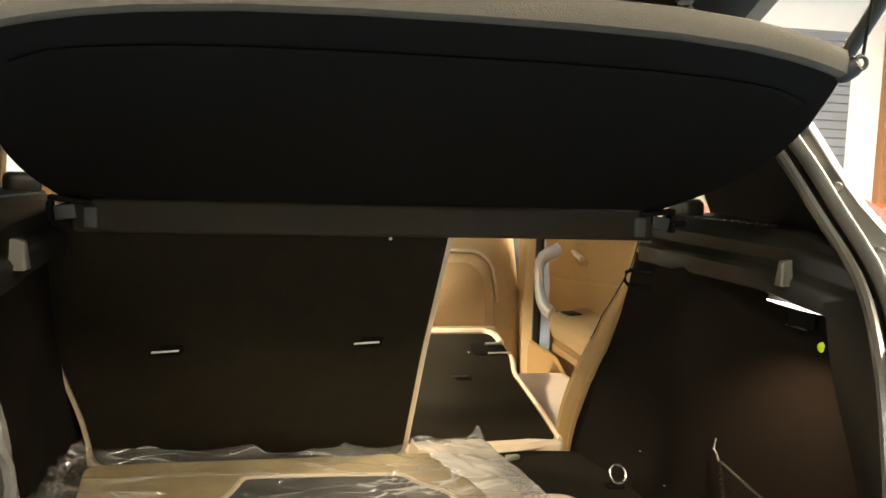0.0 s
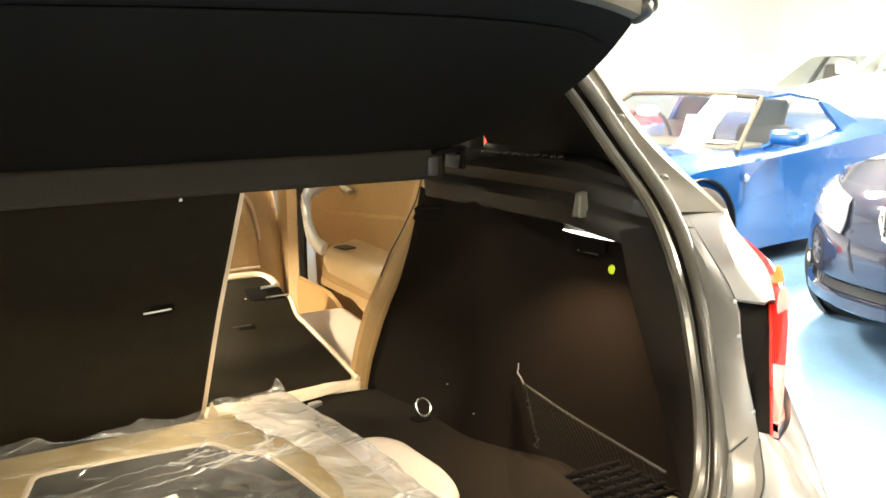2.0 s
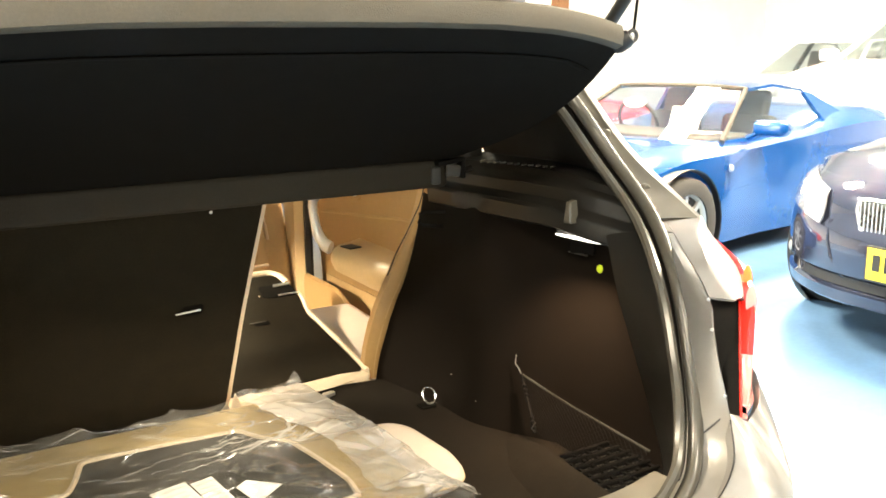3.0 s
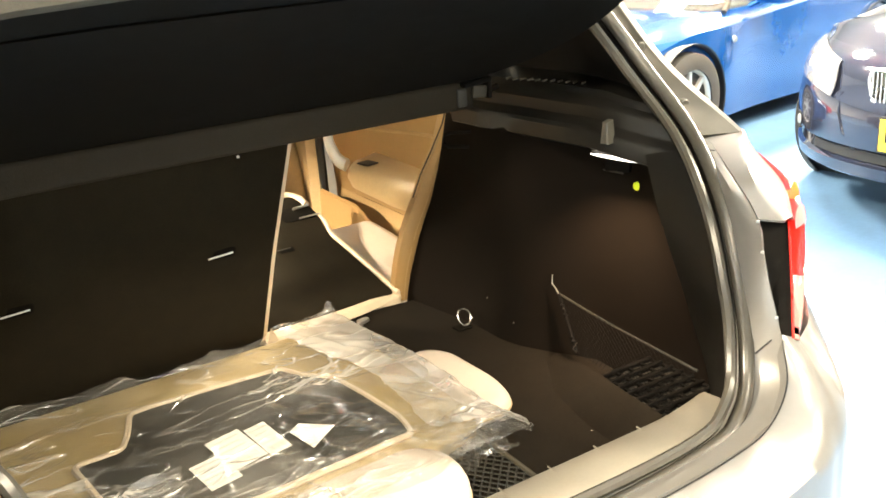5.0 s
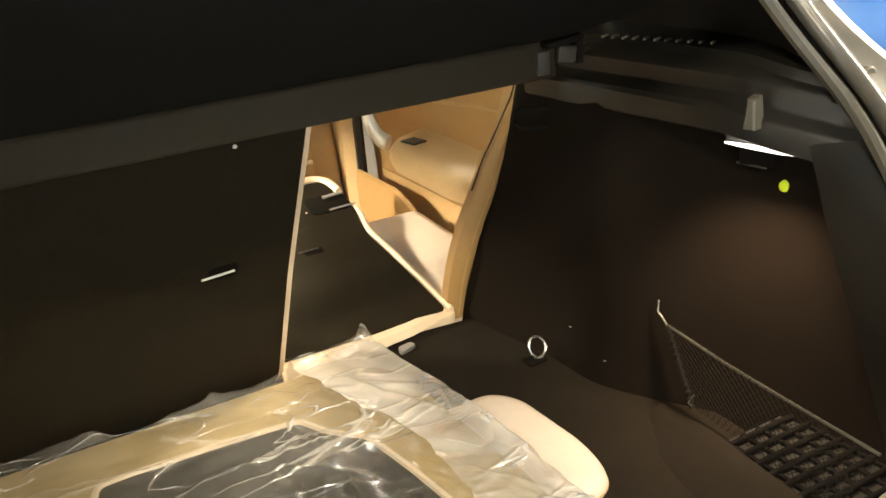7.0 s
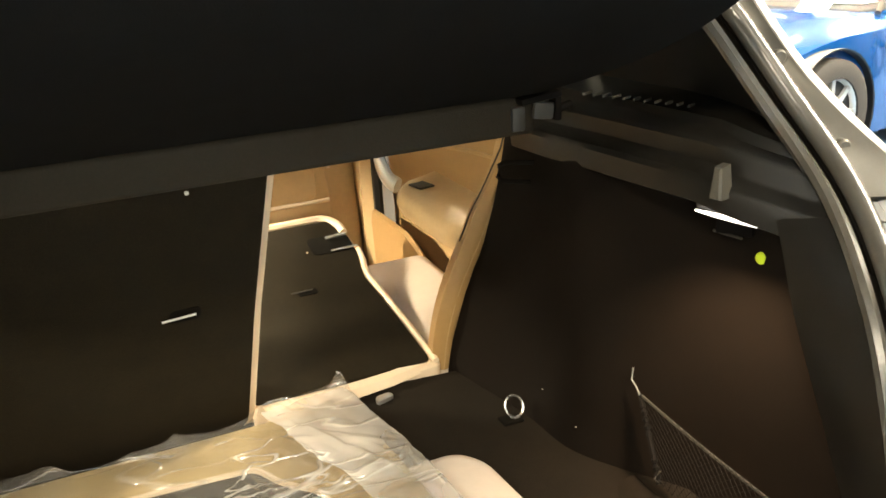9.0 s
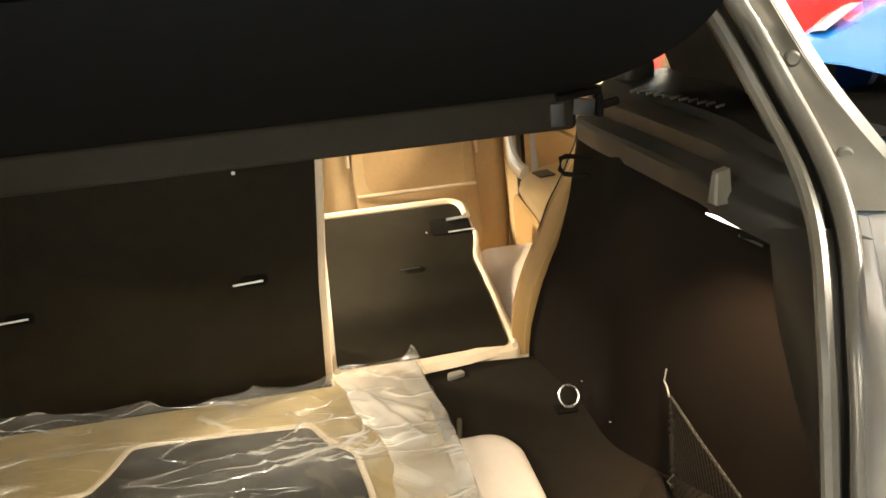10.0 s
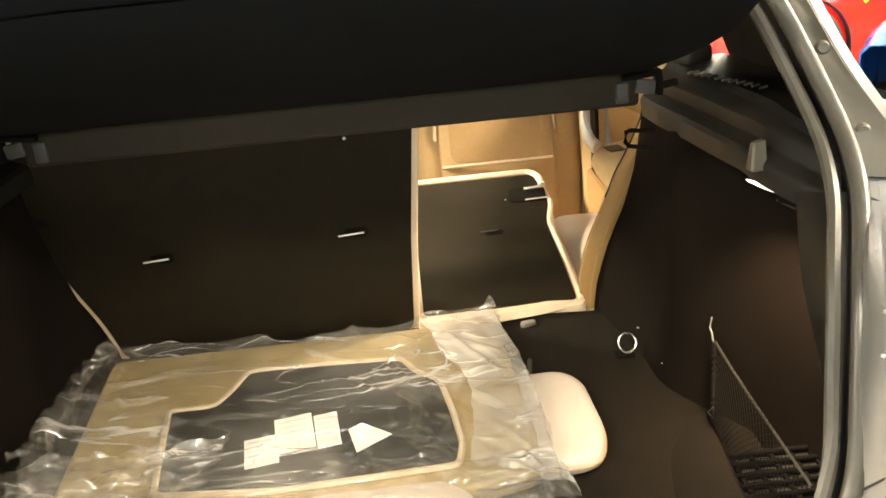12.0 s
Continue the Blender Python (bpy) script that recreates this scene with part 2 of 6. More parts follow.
def thing(name, at, label, category, group=""):
    ob = new(name)
    ob.location = at
    ob.empty_display_size = 0.05
    ob["base"] = list(at)
    return tagged(ob, label, category, group)


def part(name, bm, mat, parent=None, label="", smooth=True, tidy=True):
    if tidy:
        finish(bm, smooth)
    me = bpy.data.meshes.new(name)
    bm.to_mesh(me)
    bm.free()
    me.materials.append(mat)
    ob = new(name, me)
    if parent is not None:
        ob.parent = parent
        if parent.type == "EMPTY":
            ob.matrix_parent_inverse = Matrix.Translation(-Vector(parent["base"]))
    return tagged(ob, label)


def lone(name, bm, mat, label, category, group="", kind="", smooth=True):
    return tagged(part(name, bm, mat, None, smooth=smooth), label, category, group, kind)


def box(c, size, m=None, bevel=0.0, seg=2, bm=None):
    bm = bm or bmesh.new()
    r = bmesh.ops.create_cube(bm, size=1.0, matrix=Matrix.Translation(c) @ (m or Matrix()) @ Matrix.Diagonal((*size, 1)))
    if bevel:
        es = list({e for v in r["verts"] for e in v.link_edges})
        bmesh.ops.bevel(bm, geom=es, offset=bevel, segments=seg, affect="EDGES", profile=0.5)
    return bm


def loft(sections, closed=False, cap=False, bm=None):
    """A skin through rows of points, all rows of one length."""
    bm = bm or bmesh.new()
    rows = [[bm.verts.new(p) for p in s] for s in sections]
    n = len(rows[0])
    for a, b in zip(rows, rows[1:]):
        for i in range(n if closed else n - 1):
            j = (i + 1) % n
            bm.faces.new((a[i], a[j], b[j], b[i]))
    if cap:
        bm.faces.new(rows[0])
        bm.faces.new(rows[-1])
    return bm


def thicken(bm, t):
    """Gives an open skin a thickness of t, away from the side that it faces."""
    bmesh.ops.remove_doubles(bm, verts=bm.verts, dist=1e-5)
    bmesh.ops.recalc_face_normals(bm, faces=bm.faces)
    bm.normal_update()
    faces, rim = list(bm.faces), [e for e in bm.edges if len(e.link_faces) == 1]
    twin = {v: bm.verts.new(v.co - v.normal * t) for v in list(bm.verts)}
    for f in faces:
        bm.faces.new([twin[v] for v in reversed(f.verts)])
    for e in rim:
        a, b = e.verts
        bm.faces.new((b, a, twin[a], twin[b]))
    return bm


def spline(points, n):
    """n + 1 points along a smooth curve through the given ones."""
    pts = [Vector(p) for p in points]
    p = [2 * pts[0] - pts[1], *pts, 2 * pts[-1] - pts[-2]]
    out = []
    for k in range(n + 1):
        u = k / n * (len(pts) - 1)
        i = min(int(u), len(pts) - 2)
        f = u - i
        a, b, c, d = p[i:i + 4]
        out.append(0.5 * (2 * b + (c - a) * f + (2 * a - 5 * b + 4 * c - d) * f * f + (3 * b - a - 3 * c + d) * f ** 3))
    return out


def tube(points, radius, sides=10, closed=False, flat=1.0, bm=None, taper=None, up=(0, 0, 1)):
    pts = [Vector(p) for p in points]
    rows = []
    n = len(pts)
    for k, p in enumerate(pts):
        a = pts[(k - 1) % n] if closed or k else p
        b = pts[(k + 1) % n] if closed or k < n - 1 else p
        ahead = (b - a).normalized()
        ref = Vector(up) if abs(ahead.dot(Vector(up))) < 0.95 else Vector((1, 0, 0))
        side = ahead.cross(ref).normalized()
        top = side.cross(ahead)
        r = radius * (taper(k / max(1, n - 1)) if taper else 1)
        rows.append([p + side * math.cos(t) * r + top * math.sin(t) * r * flat for t in (2 * math.pi * i / sides for i in range(sides))])
    if closed:
        rows.append(rows[0])
    return loft(rows, closed=True, cap=not closed, bm=bm)


def ring(c, major, minor, m=None, a0=0.0, a1=360.0, n=28, sides=8, bm=None):
    m = m or Matrix()
    full = a1 - a0 >= 359.9
    pts = [Vector(c) + m @ Vector((major * math.cos(radians(a)), major * math.sin(radians(a)), 0))
           for a in (a0 + (a1 - a0) * k / n for k in range(n if full else n + 1))]
    return tube(pts, minor, sides, closed=full, bm=bm, up=m @ Vector((0, 0, 1)))


def slab(outline, z0, z1, bevel=0.0, seg=2, m=None, bm=None):
    """An outline in x and y, raised from z0 to z1, its rim rounded."""
    bm = bm or bmesh.new()
    m = m or Matrix()
    low = [bm.verts.new(m @ Vector((x, y, z0))) for x, y in outline]
    top = [bm.verts.new(m @ Vector((x, y, z1))) for x, y in outline]
    n = len(outline)
    bm.faces.new(low[::-1])
    cap = bm.faces.new(top)
    for i in range(n):
        bm.faces.new((low[i], low[(i + 1) % n], top[(i + 1) % n], top[i]))
    bmesh.ops.recalc_face_normals(bm, faces=bm.faces)
    if bevel:
        bmesh.ops.bevel(bm, geom=list(cap.edges), offset=bevel, segments=seg, affect="EDGES", profile=0.5)
    return bm


def rounded(points, r, n=5):
    """The outline with its corners rounded by r."""
    out = []
    k = len(points)
    for i in range(k):
        a, b, c = (Vector(points[(i + d) % k]) for d in (-1, 0, 1))
        u, v = a - b, c - b
        d = min(r, u.length * 0.48, v.length * 0.48)
        p, q = b + u.normalized() * d, b + v.normalized() * d
        for s in range(n + 1):
            f = s / n
            out.append(tuple((1 - f) ** 2 * p + 2 * f * (1 - f) * b + f * f * q))
    return out


def lathe(profile, m, n=32, bm=None):
    """Turns (radius, height) pairs about the z axis of m."""
    return loft([[m @ Vector((r * math.cos(2 * math.pi * i / n), r * math.sin(2 * math.pi * i / n), h)) for i in range(n)] for r, h in profile],
                closed=True, bm=bm)


def facing(at, normal, up=(0, 0, 1)):
    """The pose of a thing at a place whose z axis points along normal."""
    z = Vector(normal).normalized()
    x = Vector(up).cross(z).normalized()
    y = z.cross(x)
    return Matrix.Translation(at) @ Matrix((x, y, z)).transposed().to_4x4()


# ---- the hall ----
def hall():
    lone("floor", box((4, 1.5, -0.06), (26, 23, 0.12)), FLOOR_BLUE, "glossy blue painted showroom floor", "floor", kind="structure")
    lone("ceiling", box((4, 1.5, 4.66), (26, 23, 0.12)), CEIL_WHITE, "white showroom ceiling", "ceiling", kind="structure")
    lone("wall_north", box((4, 12.9, 2.3), (26, 0.2, 4.6)), WALL_WHITE, "white painted showroom wall", "wall", kind="structure")
    lone("wall_south", box((4, -9.9, 2.3), (26, 0.2, 4.6)), WALL_WHITE, "white painted showroom wall", "wall", kind="structure")
    lone("wall_west", box((-8.9, 1.5, 2.3), (0.2, 22.6, 4.6)), WALL_WHITE, "white painted showroom wall", "wall", kind="structure")
    lone("wall_east", box((16.9, 1.5, 2.3), (0.2, 22.6, 4.6)), WALL_WHITE, "white painted showroom wall", "wall", kind="structure")
    glow = emitter("tube_glow", (1.0, 0.95, 0.86), 6.0)
    for x, y, power in CEILING_LAMPS:
        t = thing("ceiling_light", (x, y, 4.6), "white fluorescent batten light fixed under the ceiling", "ceiling light", "ceiling lights")
        part("frame", box((x, y, 4.56), (1.6, 0.7, 0.08), bevel=0.01), WHITE_PLASTIC, t)
        for s in (-0.17, 0.17):
            part("tube", tube([(x - 0.72, y + s, 4.49), (x + 0.72, y + s, 4.49)], 0.019, 10), glow, t, "glowing fluorescent tube")
        lamp = bpy.data.lights.new("batten_lamp", "AREA")
        lamp.shape, lamp.size, lamp.size_y, lamp.energy, lamp.color = "RECTANGLE", 1.5, 0.6, LAMP_POWER * power, (1.0, 0.86, 0.63)
        ob = new("batten_lamp", lamp)
        ob.location = (x, y, 4.45)
    # a timber post and a slatted roller door in the far wall
    lone("wall_post", box((10.9, 12.7, 2.3), (0.28, 0.2, 4.6), bevel=0.015), BROWN_POST, "brown stained timber post against the wall", "post", kind="structure")
    door = lone("door_1", box((8.6, 12.76, 1.75), (3.0, 0.06, 3.5)), PANEL_GREY, "grey slatted roller door in the white wall", "roller door", kind="structure")
    for k in range(23):
        part("slat", box((8.6, 12.715, 0.10 + k * 0.15), (2.96, 0.03, 0.142), bevel=0.008, seg=1), PANEL_GREY, door)


hall()


# ---- the hatchback: boot, shell and cabin ----
def left(p):
    """The place on the car's other side."""
    return Vector((-p[0] - 0.115 * min(p[1], 0.0), p[1], p[2]))


def left_ledge(p):
    """The same for the ledge on that side, which sits a little higher and further in."""
    return left(p) + Vector((0.022, 0.0, 0.015))


def left_frame(p):
    """The same for the rear opening: mirrored about the car's own axis."""
    a = max(0.03, min(0.09, 0.066 + 0.2 * (0.99 - p[2]))) * max(0.0, min(1.0, p[0] / 0.3))
    d = (p[0] + a * p[1]) / (1 + a * a)
    b = math.exp(-((p[2] - 1.0) / 0.08) ** 2) * max(0.0, min(1.0, (p[0] - 0.3) / 0.2))
    return Vector((p[0] - 2 * d + 0.040 * b, p[1] - 2 * d * a - 0.045 * b, p[2]))


def right(p):
    return Vector(p)


SEAL_LINE = [(0.0, -0.14, 1.425), (0.30, -0.15, 1.42), (0.492, -0.20, 1.412), (0.565, -0.365, 1.315), (0.618, -0.50, 1.155), (0.620, -0.592, 1.070),
             (0.588, -0.680, 0.985), (0.567, -0.733, 0.885), (0.549, -0.768, 0.785), (0.500, -0.801, 0.722), (0.39, -0.820, 0.697), (0.0, -0.826, 0.69)]
FOLD_LINE = [(0.0, -0.20, 1.462), (0.31, -0.205, 1.452), (0.505, -0.235, 1.425), (0.590, -0.360, 1.345), (0.655, -0.485, 1.175), (0.692, -0.622, 1.068)]
RIDGE_LINE = [(0.642, -0.602, 1.064), (0.612, -0.682, 1.025), (0.580, -0.757, 0.982), (0.572, -0.774, 0.942), (0.572, -0.787, 0.900), (0.573, -0.800, 0.862), (0.573, -0.812, 0.826),
              (0.566, -0.832, 0.778), (0.535, -0.852, 0.740), (0.475, -0.864, 0.726), (0.40, -0.874, 0.721), (0.20, -0.879, 0.718), (0.0, -0.880, 0.716)]
CREASE_LINE = [(0.692, -0.622, 1.068), (0.652, -0.667, 1.047), (0.626, -0.700, 1.030), (0.614, -0.732, 1.008), (0.602, -0.784, 0.980)]
LENS_LINE = [(0.712, -0.634, 1.036), (0.696, -0.700, 1.002), (0.640, -0.765, 0.972), (0.594, -0.812, 0.905), (0.580, -0.832, 0.824)]
SIDE_LINE = [(0.0, 0.0, 1.475), (0.34, 0.0, 1.465), (0.58, 0.0, 1.42), (0.66, 0.0, 1.31), (0.735, -0.05, 1.13), (0.80, -0.15, 0.93),
             (0.84, -0.25, 0.88), (0.86, -0.30, 0.83), (0.865, -0.34, 0.77)]
N = 66
SEAL = spline(SEAL_LINE, N)
FOLD = spline(FOLD_LINE, 30)
RIDGE = spline(RIDGE_LINE, 36)
LENS = spline(LENS_LINE, 30)
CREASE = spline(CREASE_LINE, 12)


def car_root():
    return thing("hatchback_car", (0.0, 0.9, 0.0), "grey metallic hatchback with its tailgate open and boot on view", "car")


CAR = car_root()


def clamp(v):
    return max(0.0, min(1.0, v))


def bulge(u, at, wide):
    return math.exp(-((u - at) / wide) ** 2)


def rolled(k):
    """The rolled outer edge of the flange above the joint."""
    return FOLD[k] + Vector((0.020, 0.026, 0.004)) * (0.3 + 0.7 * clamp(k / 16)) * (1 - 0.6 * clamp((k - 26) / 4))


def shell():
    for side in (right, left_frame):
        # painted flange from the roof down to the joint, its outer edge rolled over
        rows, edge = [], []
        for k in range(31):
            s, e, o = SEAL[k], FOLD[k], rolled(k)
            dip = Vector((0.004, 0.014, -0.004)) * (1 - clamp((k - 24) / 5))
            rows.append([side(p) for p in (s + Vector((0, 0.012, 0)), s, s.lerp(e, 0.22) + dip, s.lerp(e, 0.5) + dip * 0.9, s.lerp(e, 0.82) + dip * 0.5, e)])
            edge.append([side(p) for p in (e + Vector((-0.003, 0.003, -0.002)), e + Vector((0, -0.001, 0.001)), e.lerp(o, 0.45) + Vector((0.004, -0.005, 0.004)), o)])
        # edge in plain body paint, flange in the copy darkened for shade
        part("rolled_edge", thicken(loft(edge), 0.004), BODY, CAR, "rolled painted edge of the opening")
        part("door_frame", thicken(loft(rows), 0.004), SHADED_BODY, CAR, "sheet metal flange in body grey darkened for shade")
        # the channel beside the seal, swelling out under the joint, then flat down to the bumper
        rows = []
        for k in range(37):
            u = k / 6
            s, e = SEAL[30 + k], RIDGE[k] + Vector((-0.002, -0.003, 0.003)) * clamp(1 - u / 1.1)
            swell = Vector((-0.008, -0.009, 0.010)) * bulge(u, 0.78, 0.34)
            dip = Vector((0.006, 0.012, -0.002)) * clamp((u - 2.8) / 0.5) + Vector((-0.006, -0.004, 0.0)) * bulge(u, 2.0, 0.9)
            rows.append([side(p) for p in (s + Vector((0, 0.012, 0)), s, s.lerp(e, 0.2) + dip * 0.8 + swell * 0.4, s.lerp(e, 0.45) + dip + swell, s.lerp(e, 0.75) + dip * 0.8 + swell * 0.6, e)])
        part("corner_panel", thicken(loft(rows), 0.004), BODY, CAR, "painted grey corner of the opening")
        # the shoulder between the joint and the lamp, creased along its middle
        rows = []
        for k in range(13):
            v = k / 12
            a, c = RIDGE[round(v * 6)] if k % 2 == 0 else RIDGE[k // 2].lerp(RIDGE[k // 2 + 1], 0.5), FOLD[30].lerp(LENS[0], clamp(v * 4)) if v < 0.25 else LENS[round((v - 0.25) / 0.75 * 15)]
            m = CREASE[k]
            rows.append([side(p) for p in (a, a.lerp(m, 0.4), a.lerp(m, 0.8), m, m.lerp(c, 0.25) + Vector((0.002, -0.001, 0.003)), m.lerp(c, 0.6) + Vector((0.003, -0.002, 0.004)), m.lerp(c, 0.9) + Vector((0.001, -0.001, 0.002)), c)])
        part("shoulder_panel", thicken(loft(rows), 0.004), BODY, CAR, "grey metallic shoulder above the lamp")
        # strip beside the lamp, black for the shade in the painted pocket, with two small fixings
        rows = []
        for k in range(13):
            a, c = RIDGE[6 + k], LENS[15 + round(k * 1.25)]
            rows.append([side(p) for p in (a + Vector((0.010, 0.010, 0)), a.lerp(c, 0.08) + Vector((0.012, 0.010, 0)), a.lerp(c, 0.5) + Vector((0.012, 0.008, 0)), a.lerp(c, 0.95) + Vector((0.009, 0.008, 0)), c + Vector((0.01, 0.012, 0)))])
        strip = part("lamp_housing", thicken(loft(rows), 0.004), BLACK_TRIM, CAR, "lamp housing strip, coloured black for the pocket's shade")
        for k in (6, 9, 16):
            part("housing_fixing", lathe([(0.0, 0.002), (0.0022, 0.0015), (0.0028, 0.0)], facing(side(RIDGE[k] + Vector((-0.003, -0.002, 0))), side((-0.7, -0.7, 0)) if side is right else (0.7, -0.7, 0)), 10), STEEL, strip)
        # the seam at the top of the lower corner piece
        seam = [SEAL[37].lerp(RIDGE[7], f) + Vector((0.004, 0.006, 0.000)) + Vector((0, -0.006, 0.006)) * math.sin(math.pi * f) for f in (0.25, 0.4, 0.55, 0.7)]
        part("panel_seam", tube([side(p) for p in seam], 0.0014, 6), TRIM_GREY, CAR, "thin pale seam")
        part("panel_seam", tube([side(SEAL[49].lerp(RIDGE[18], f) + Vector((0.002, 0.004, -0.002))) for f in (0.35, 0.55, 0.75, 0.95)], 0.0014, 6), DARK_GAP, CAR, "thin dark seam")
        # the welded joint across the corner
        off = Vector((-0.0015, -0.0015, 0.001))
        joint = [SEAL[31].lerp(RIDGE[1], 0.45) + off * 2, RIDGE[1] + off, RIDGE[0].lerp(RIDGE[1], 0.5).lerp(CREASE[1], 0.5) + off, FOLD[30]]
        part("panel_joint", tube([side(p) for p in joint], 0.002, 6), DARK_GAP, CAR)
        # two lips of the rubber seal
        part("rubber_seal", tube([side(p + Vector((0, -0.006, 0))) for p in SEAL], 0.0115, 10), RUBBER, CAR, "hollow rubber boot seal")
        inner = []
        for k, p in enumerate(SEAL):
            mid = Vector((0.02, p.y, 1.02))
            w = (mid - p).normalized() * 0.026
            inner.append(side(p + w + Vector((0, 0.004, 0))))
        part("seal_lip", tube(inner, 0.0085, 8), RUBBER, CAR, "thin rubber lip")
        # outer quarter panel, down behind the tail lamp
        q = spline(SIDE_LINE, 48)
        behind = spline([(0.712, -0.610, 1.062), (0.775, -0.590, 1.01), (0.800, -0.600, 0.95), (0.805, -0.62, 0.88), (0.800, -0.655, 0.81)], 18)
        rows = []
        for k in range(49):
            a = rolled(k) if k <= 30 else behind[k - 30]
            a = a + Vector((0.0, 0.004, 0.0))
            b = q[k]
            out = Vector((0.022, -0.008, 0.012)) * clamp(k / 12) * (1 - 0.75 * bulge(k, 31, 4))
            rows.append([side(v) for v in (a, a.lerp(b, 0.06) + out * 0.25, a.lerp(b, 0.35) + out, a.lerp(b, 0.7) + out, b)])
        part("quarter_panel", thicken(loft(rows), 0.004), BODY, CAR, "grey metallic rear wing")
    for side in (right, left):
        # body side, belt to skirt, with a wheel-arch gap
        rows = []
        for k in range(27):
            y = -0.36 + k * 0.135
            near = lambda yc: max(0.0, 1 - ((y - yc) / 0.36) ** 2)
            arch = 0.22 + 0.42 * max(near(-0.18) ** 0.5, near(2.45) ** 0.5)
            nose = max(0.0, (y - 2.5) / 0.7) ** 2
            top = 0.92 + 0.05 * clamp((y + 0.1) / 0.5) - 0.05 * max(0, y - 1.2) - 0.17 * nose
            wide = 0.862 - 0.16 * nose
            rows.append([side((wide - 0.03, y, max(arch, 0.22))), side((wide, y, max(arch + 0.03, 0.42))), side((wide + 0.008, y, max(arch + 0.05, 0.7))),
                         side((wide - 0.012, y, max(top - 0.1, arch + 0.07))), side((wide - 0.07, y, max(top, arch + 0.09)))])
        part("body_side", thicken(loft(rows), 0.004), BODY, CAR, "grey metallic doors and sills")
        # wheels
        for y in (-0.18, 2.45):
            c = side((0.76, y, 0.31))
            m = facing(c, (1 if c.x > 0 else -1, 0, 0))
            w = part("wheel", lathe([(0.20, -0.09), (0.27, -0.10), (0.305, -0.08), (0.31, 0.0), (0.305, 0.08), (0.27, 0.10), (0.21, 0.09), (0.20, -0.09)], m), TYRE, CAR, "black tyre")
            bm = lathe([(0.205, 0.08), (0.20, 0.03), (0.20, -0.05)], m)
            for a in range(7):
                r = m @ pose(0, 0, 0, 0, 0, a * 360 / 7)
                box((0, 0, 0), (1, 1, 1), r @ Matrix.Translation((0.11, 0, 0.06)) @ Matrix.Diagonal((0.18, 0.035, 0.02, 1)), bm=bm)
            lathe([(0.0, 0.075), (0.05, 0.07), (0.05, 0.04)], m, 20, bm)
            part("rim", bm, ALLOY, w, "silver alloy rim")
    # roof, bonnet, pillars and panes
    rows = []
    for k in range(15):
        y = -0.02 + k * 0.1
        h = 1.478 - 0.05 * ((y - 0.5) / 0.9) ** 2
        rows.append([(x, y, h - 0.11 * abs(x / 0.66) ** 3) for x in (-0.64, -0.55, -0.4, -0.2, 0.0, 0.2, 0.4, 0.55, 0.66)])
    part("roof", thicken(loft(rows), 0.006), BODY, CAR, "grey metallic roof skin")
    rows = []
    for k in range(9):
        y = 2.1 + k * 0.135
        h = 0.97 - 0.02 * k - 0.012 * max(0, k - 5) ** 2
        w = 0.80 - 0.02 * max(0, k - 4) ** 1.3
        rows.append([(x * w, y - 0.12 * x * x, h - 0.07 * x ** 4) for x in (-1, -0.75, -0.4, 0, 0.4, 0.75, 1)])
    part("bonnet", thicken(loft(rows), 0.006), BODY, CAR, "grey metallic bonnet")
    part("front_bumper", loft([[(x, 3.26 - 0.22 * (x / 0.75) ** 4, z) for x in (-0.75, -0.6, -0.3, 0, 0.3, 0.6, 0.75)] for z in (0.25, 0.4, 0.6, 0.75)]), BODY, CAR)
    for side in (right, left):
        part("windscreen_pillar", tube(spline([side((0.60, 1.38, 1.37)), side((0.68, 1.8, 1.2)), side((0.74, 2.15, 0.98))], 10), 0.035, 8), BLACK_TRIM, CAR)
        part("centre_pillar", tube(spline([side((0.62, 0.86, 1.38)), side((0.70, 0.86, 1.15)), side((0.76, 0.87, 0.95))], 8), 0.04, 8), DOOR_TAN, CAR, "tan trimmed door pillar")
        part("roof_rail", tube(spline([side((0.60, -0.02, 1.39)), side((0.635, 0.6, 1.40)), side((0.60, 1.38, 1.37))], 12), 0.035, 8), HEADLINER, CAR)
        for name, pts in (("rear_window", [(0.66, 0.05, 1.36), (0.645, 0.82, 1.37), (0.79, 0.84, 0.97), (0.80, 0.02, 0.99)]),
                          ("front_window", [(0.645, 0.9, 1.37), (0.61, 1.38, 1.35), (0.75, 2.05, 0.98), (0.79, 0.9, 0.97)])):
            bm = bmesh.new()
            bm.faces.new([bm.verts.new(side(p)) for p in pts])
            ob = part(name, thicken(bm, 0.004), CAR_GLASS, CAR, "clear side window")
            ob.visible_shadow = False
    bm = loft([[(x * 0.62, 1.42 - 0.06 * x * x, 1.385 - 0.03 * x * x) for x in (-1, -0.5, 0, 0.5, 1)], [(x * 0.76, 2.2 - 0.12 * x * x, 0.98) for x in (-1, -0.5, 0, 0.5, 1)]])
    part("windscreen", thicken(bm, 0.005), CAR_GLASS, CAR, "curved clear windscreen").visible_shadow = False
    part("headliner", thicken(loft([[(x, y, 1.405 - 0.07 * abs(x / 0.6) ** 3 - 0.02 * abs(y - 0.5)) for x in (-0.58, -0.4, -0.2, 0, 0.2, 0.4, 0.6)] for y in (-0.12, 0.2, 0.6, 1.0, 1.36)]), 0.008), HEADLINER, CAR, "grey cloth roof lining")
    part("underbody", box((0, 1.0, 0.26), (1.5, 3.6, 0.04)), PLASTIC, CAR)
    part("dashboard", box((0, 1.95, 0.86), (1.36, 0.42, 0.2), bevel=0.06, seg=4), PLASTIC, CAR, "black dashboard")
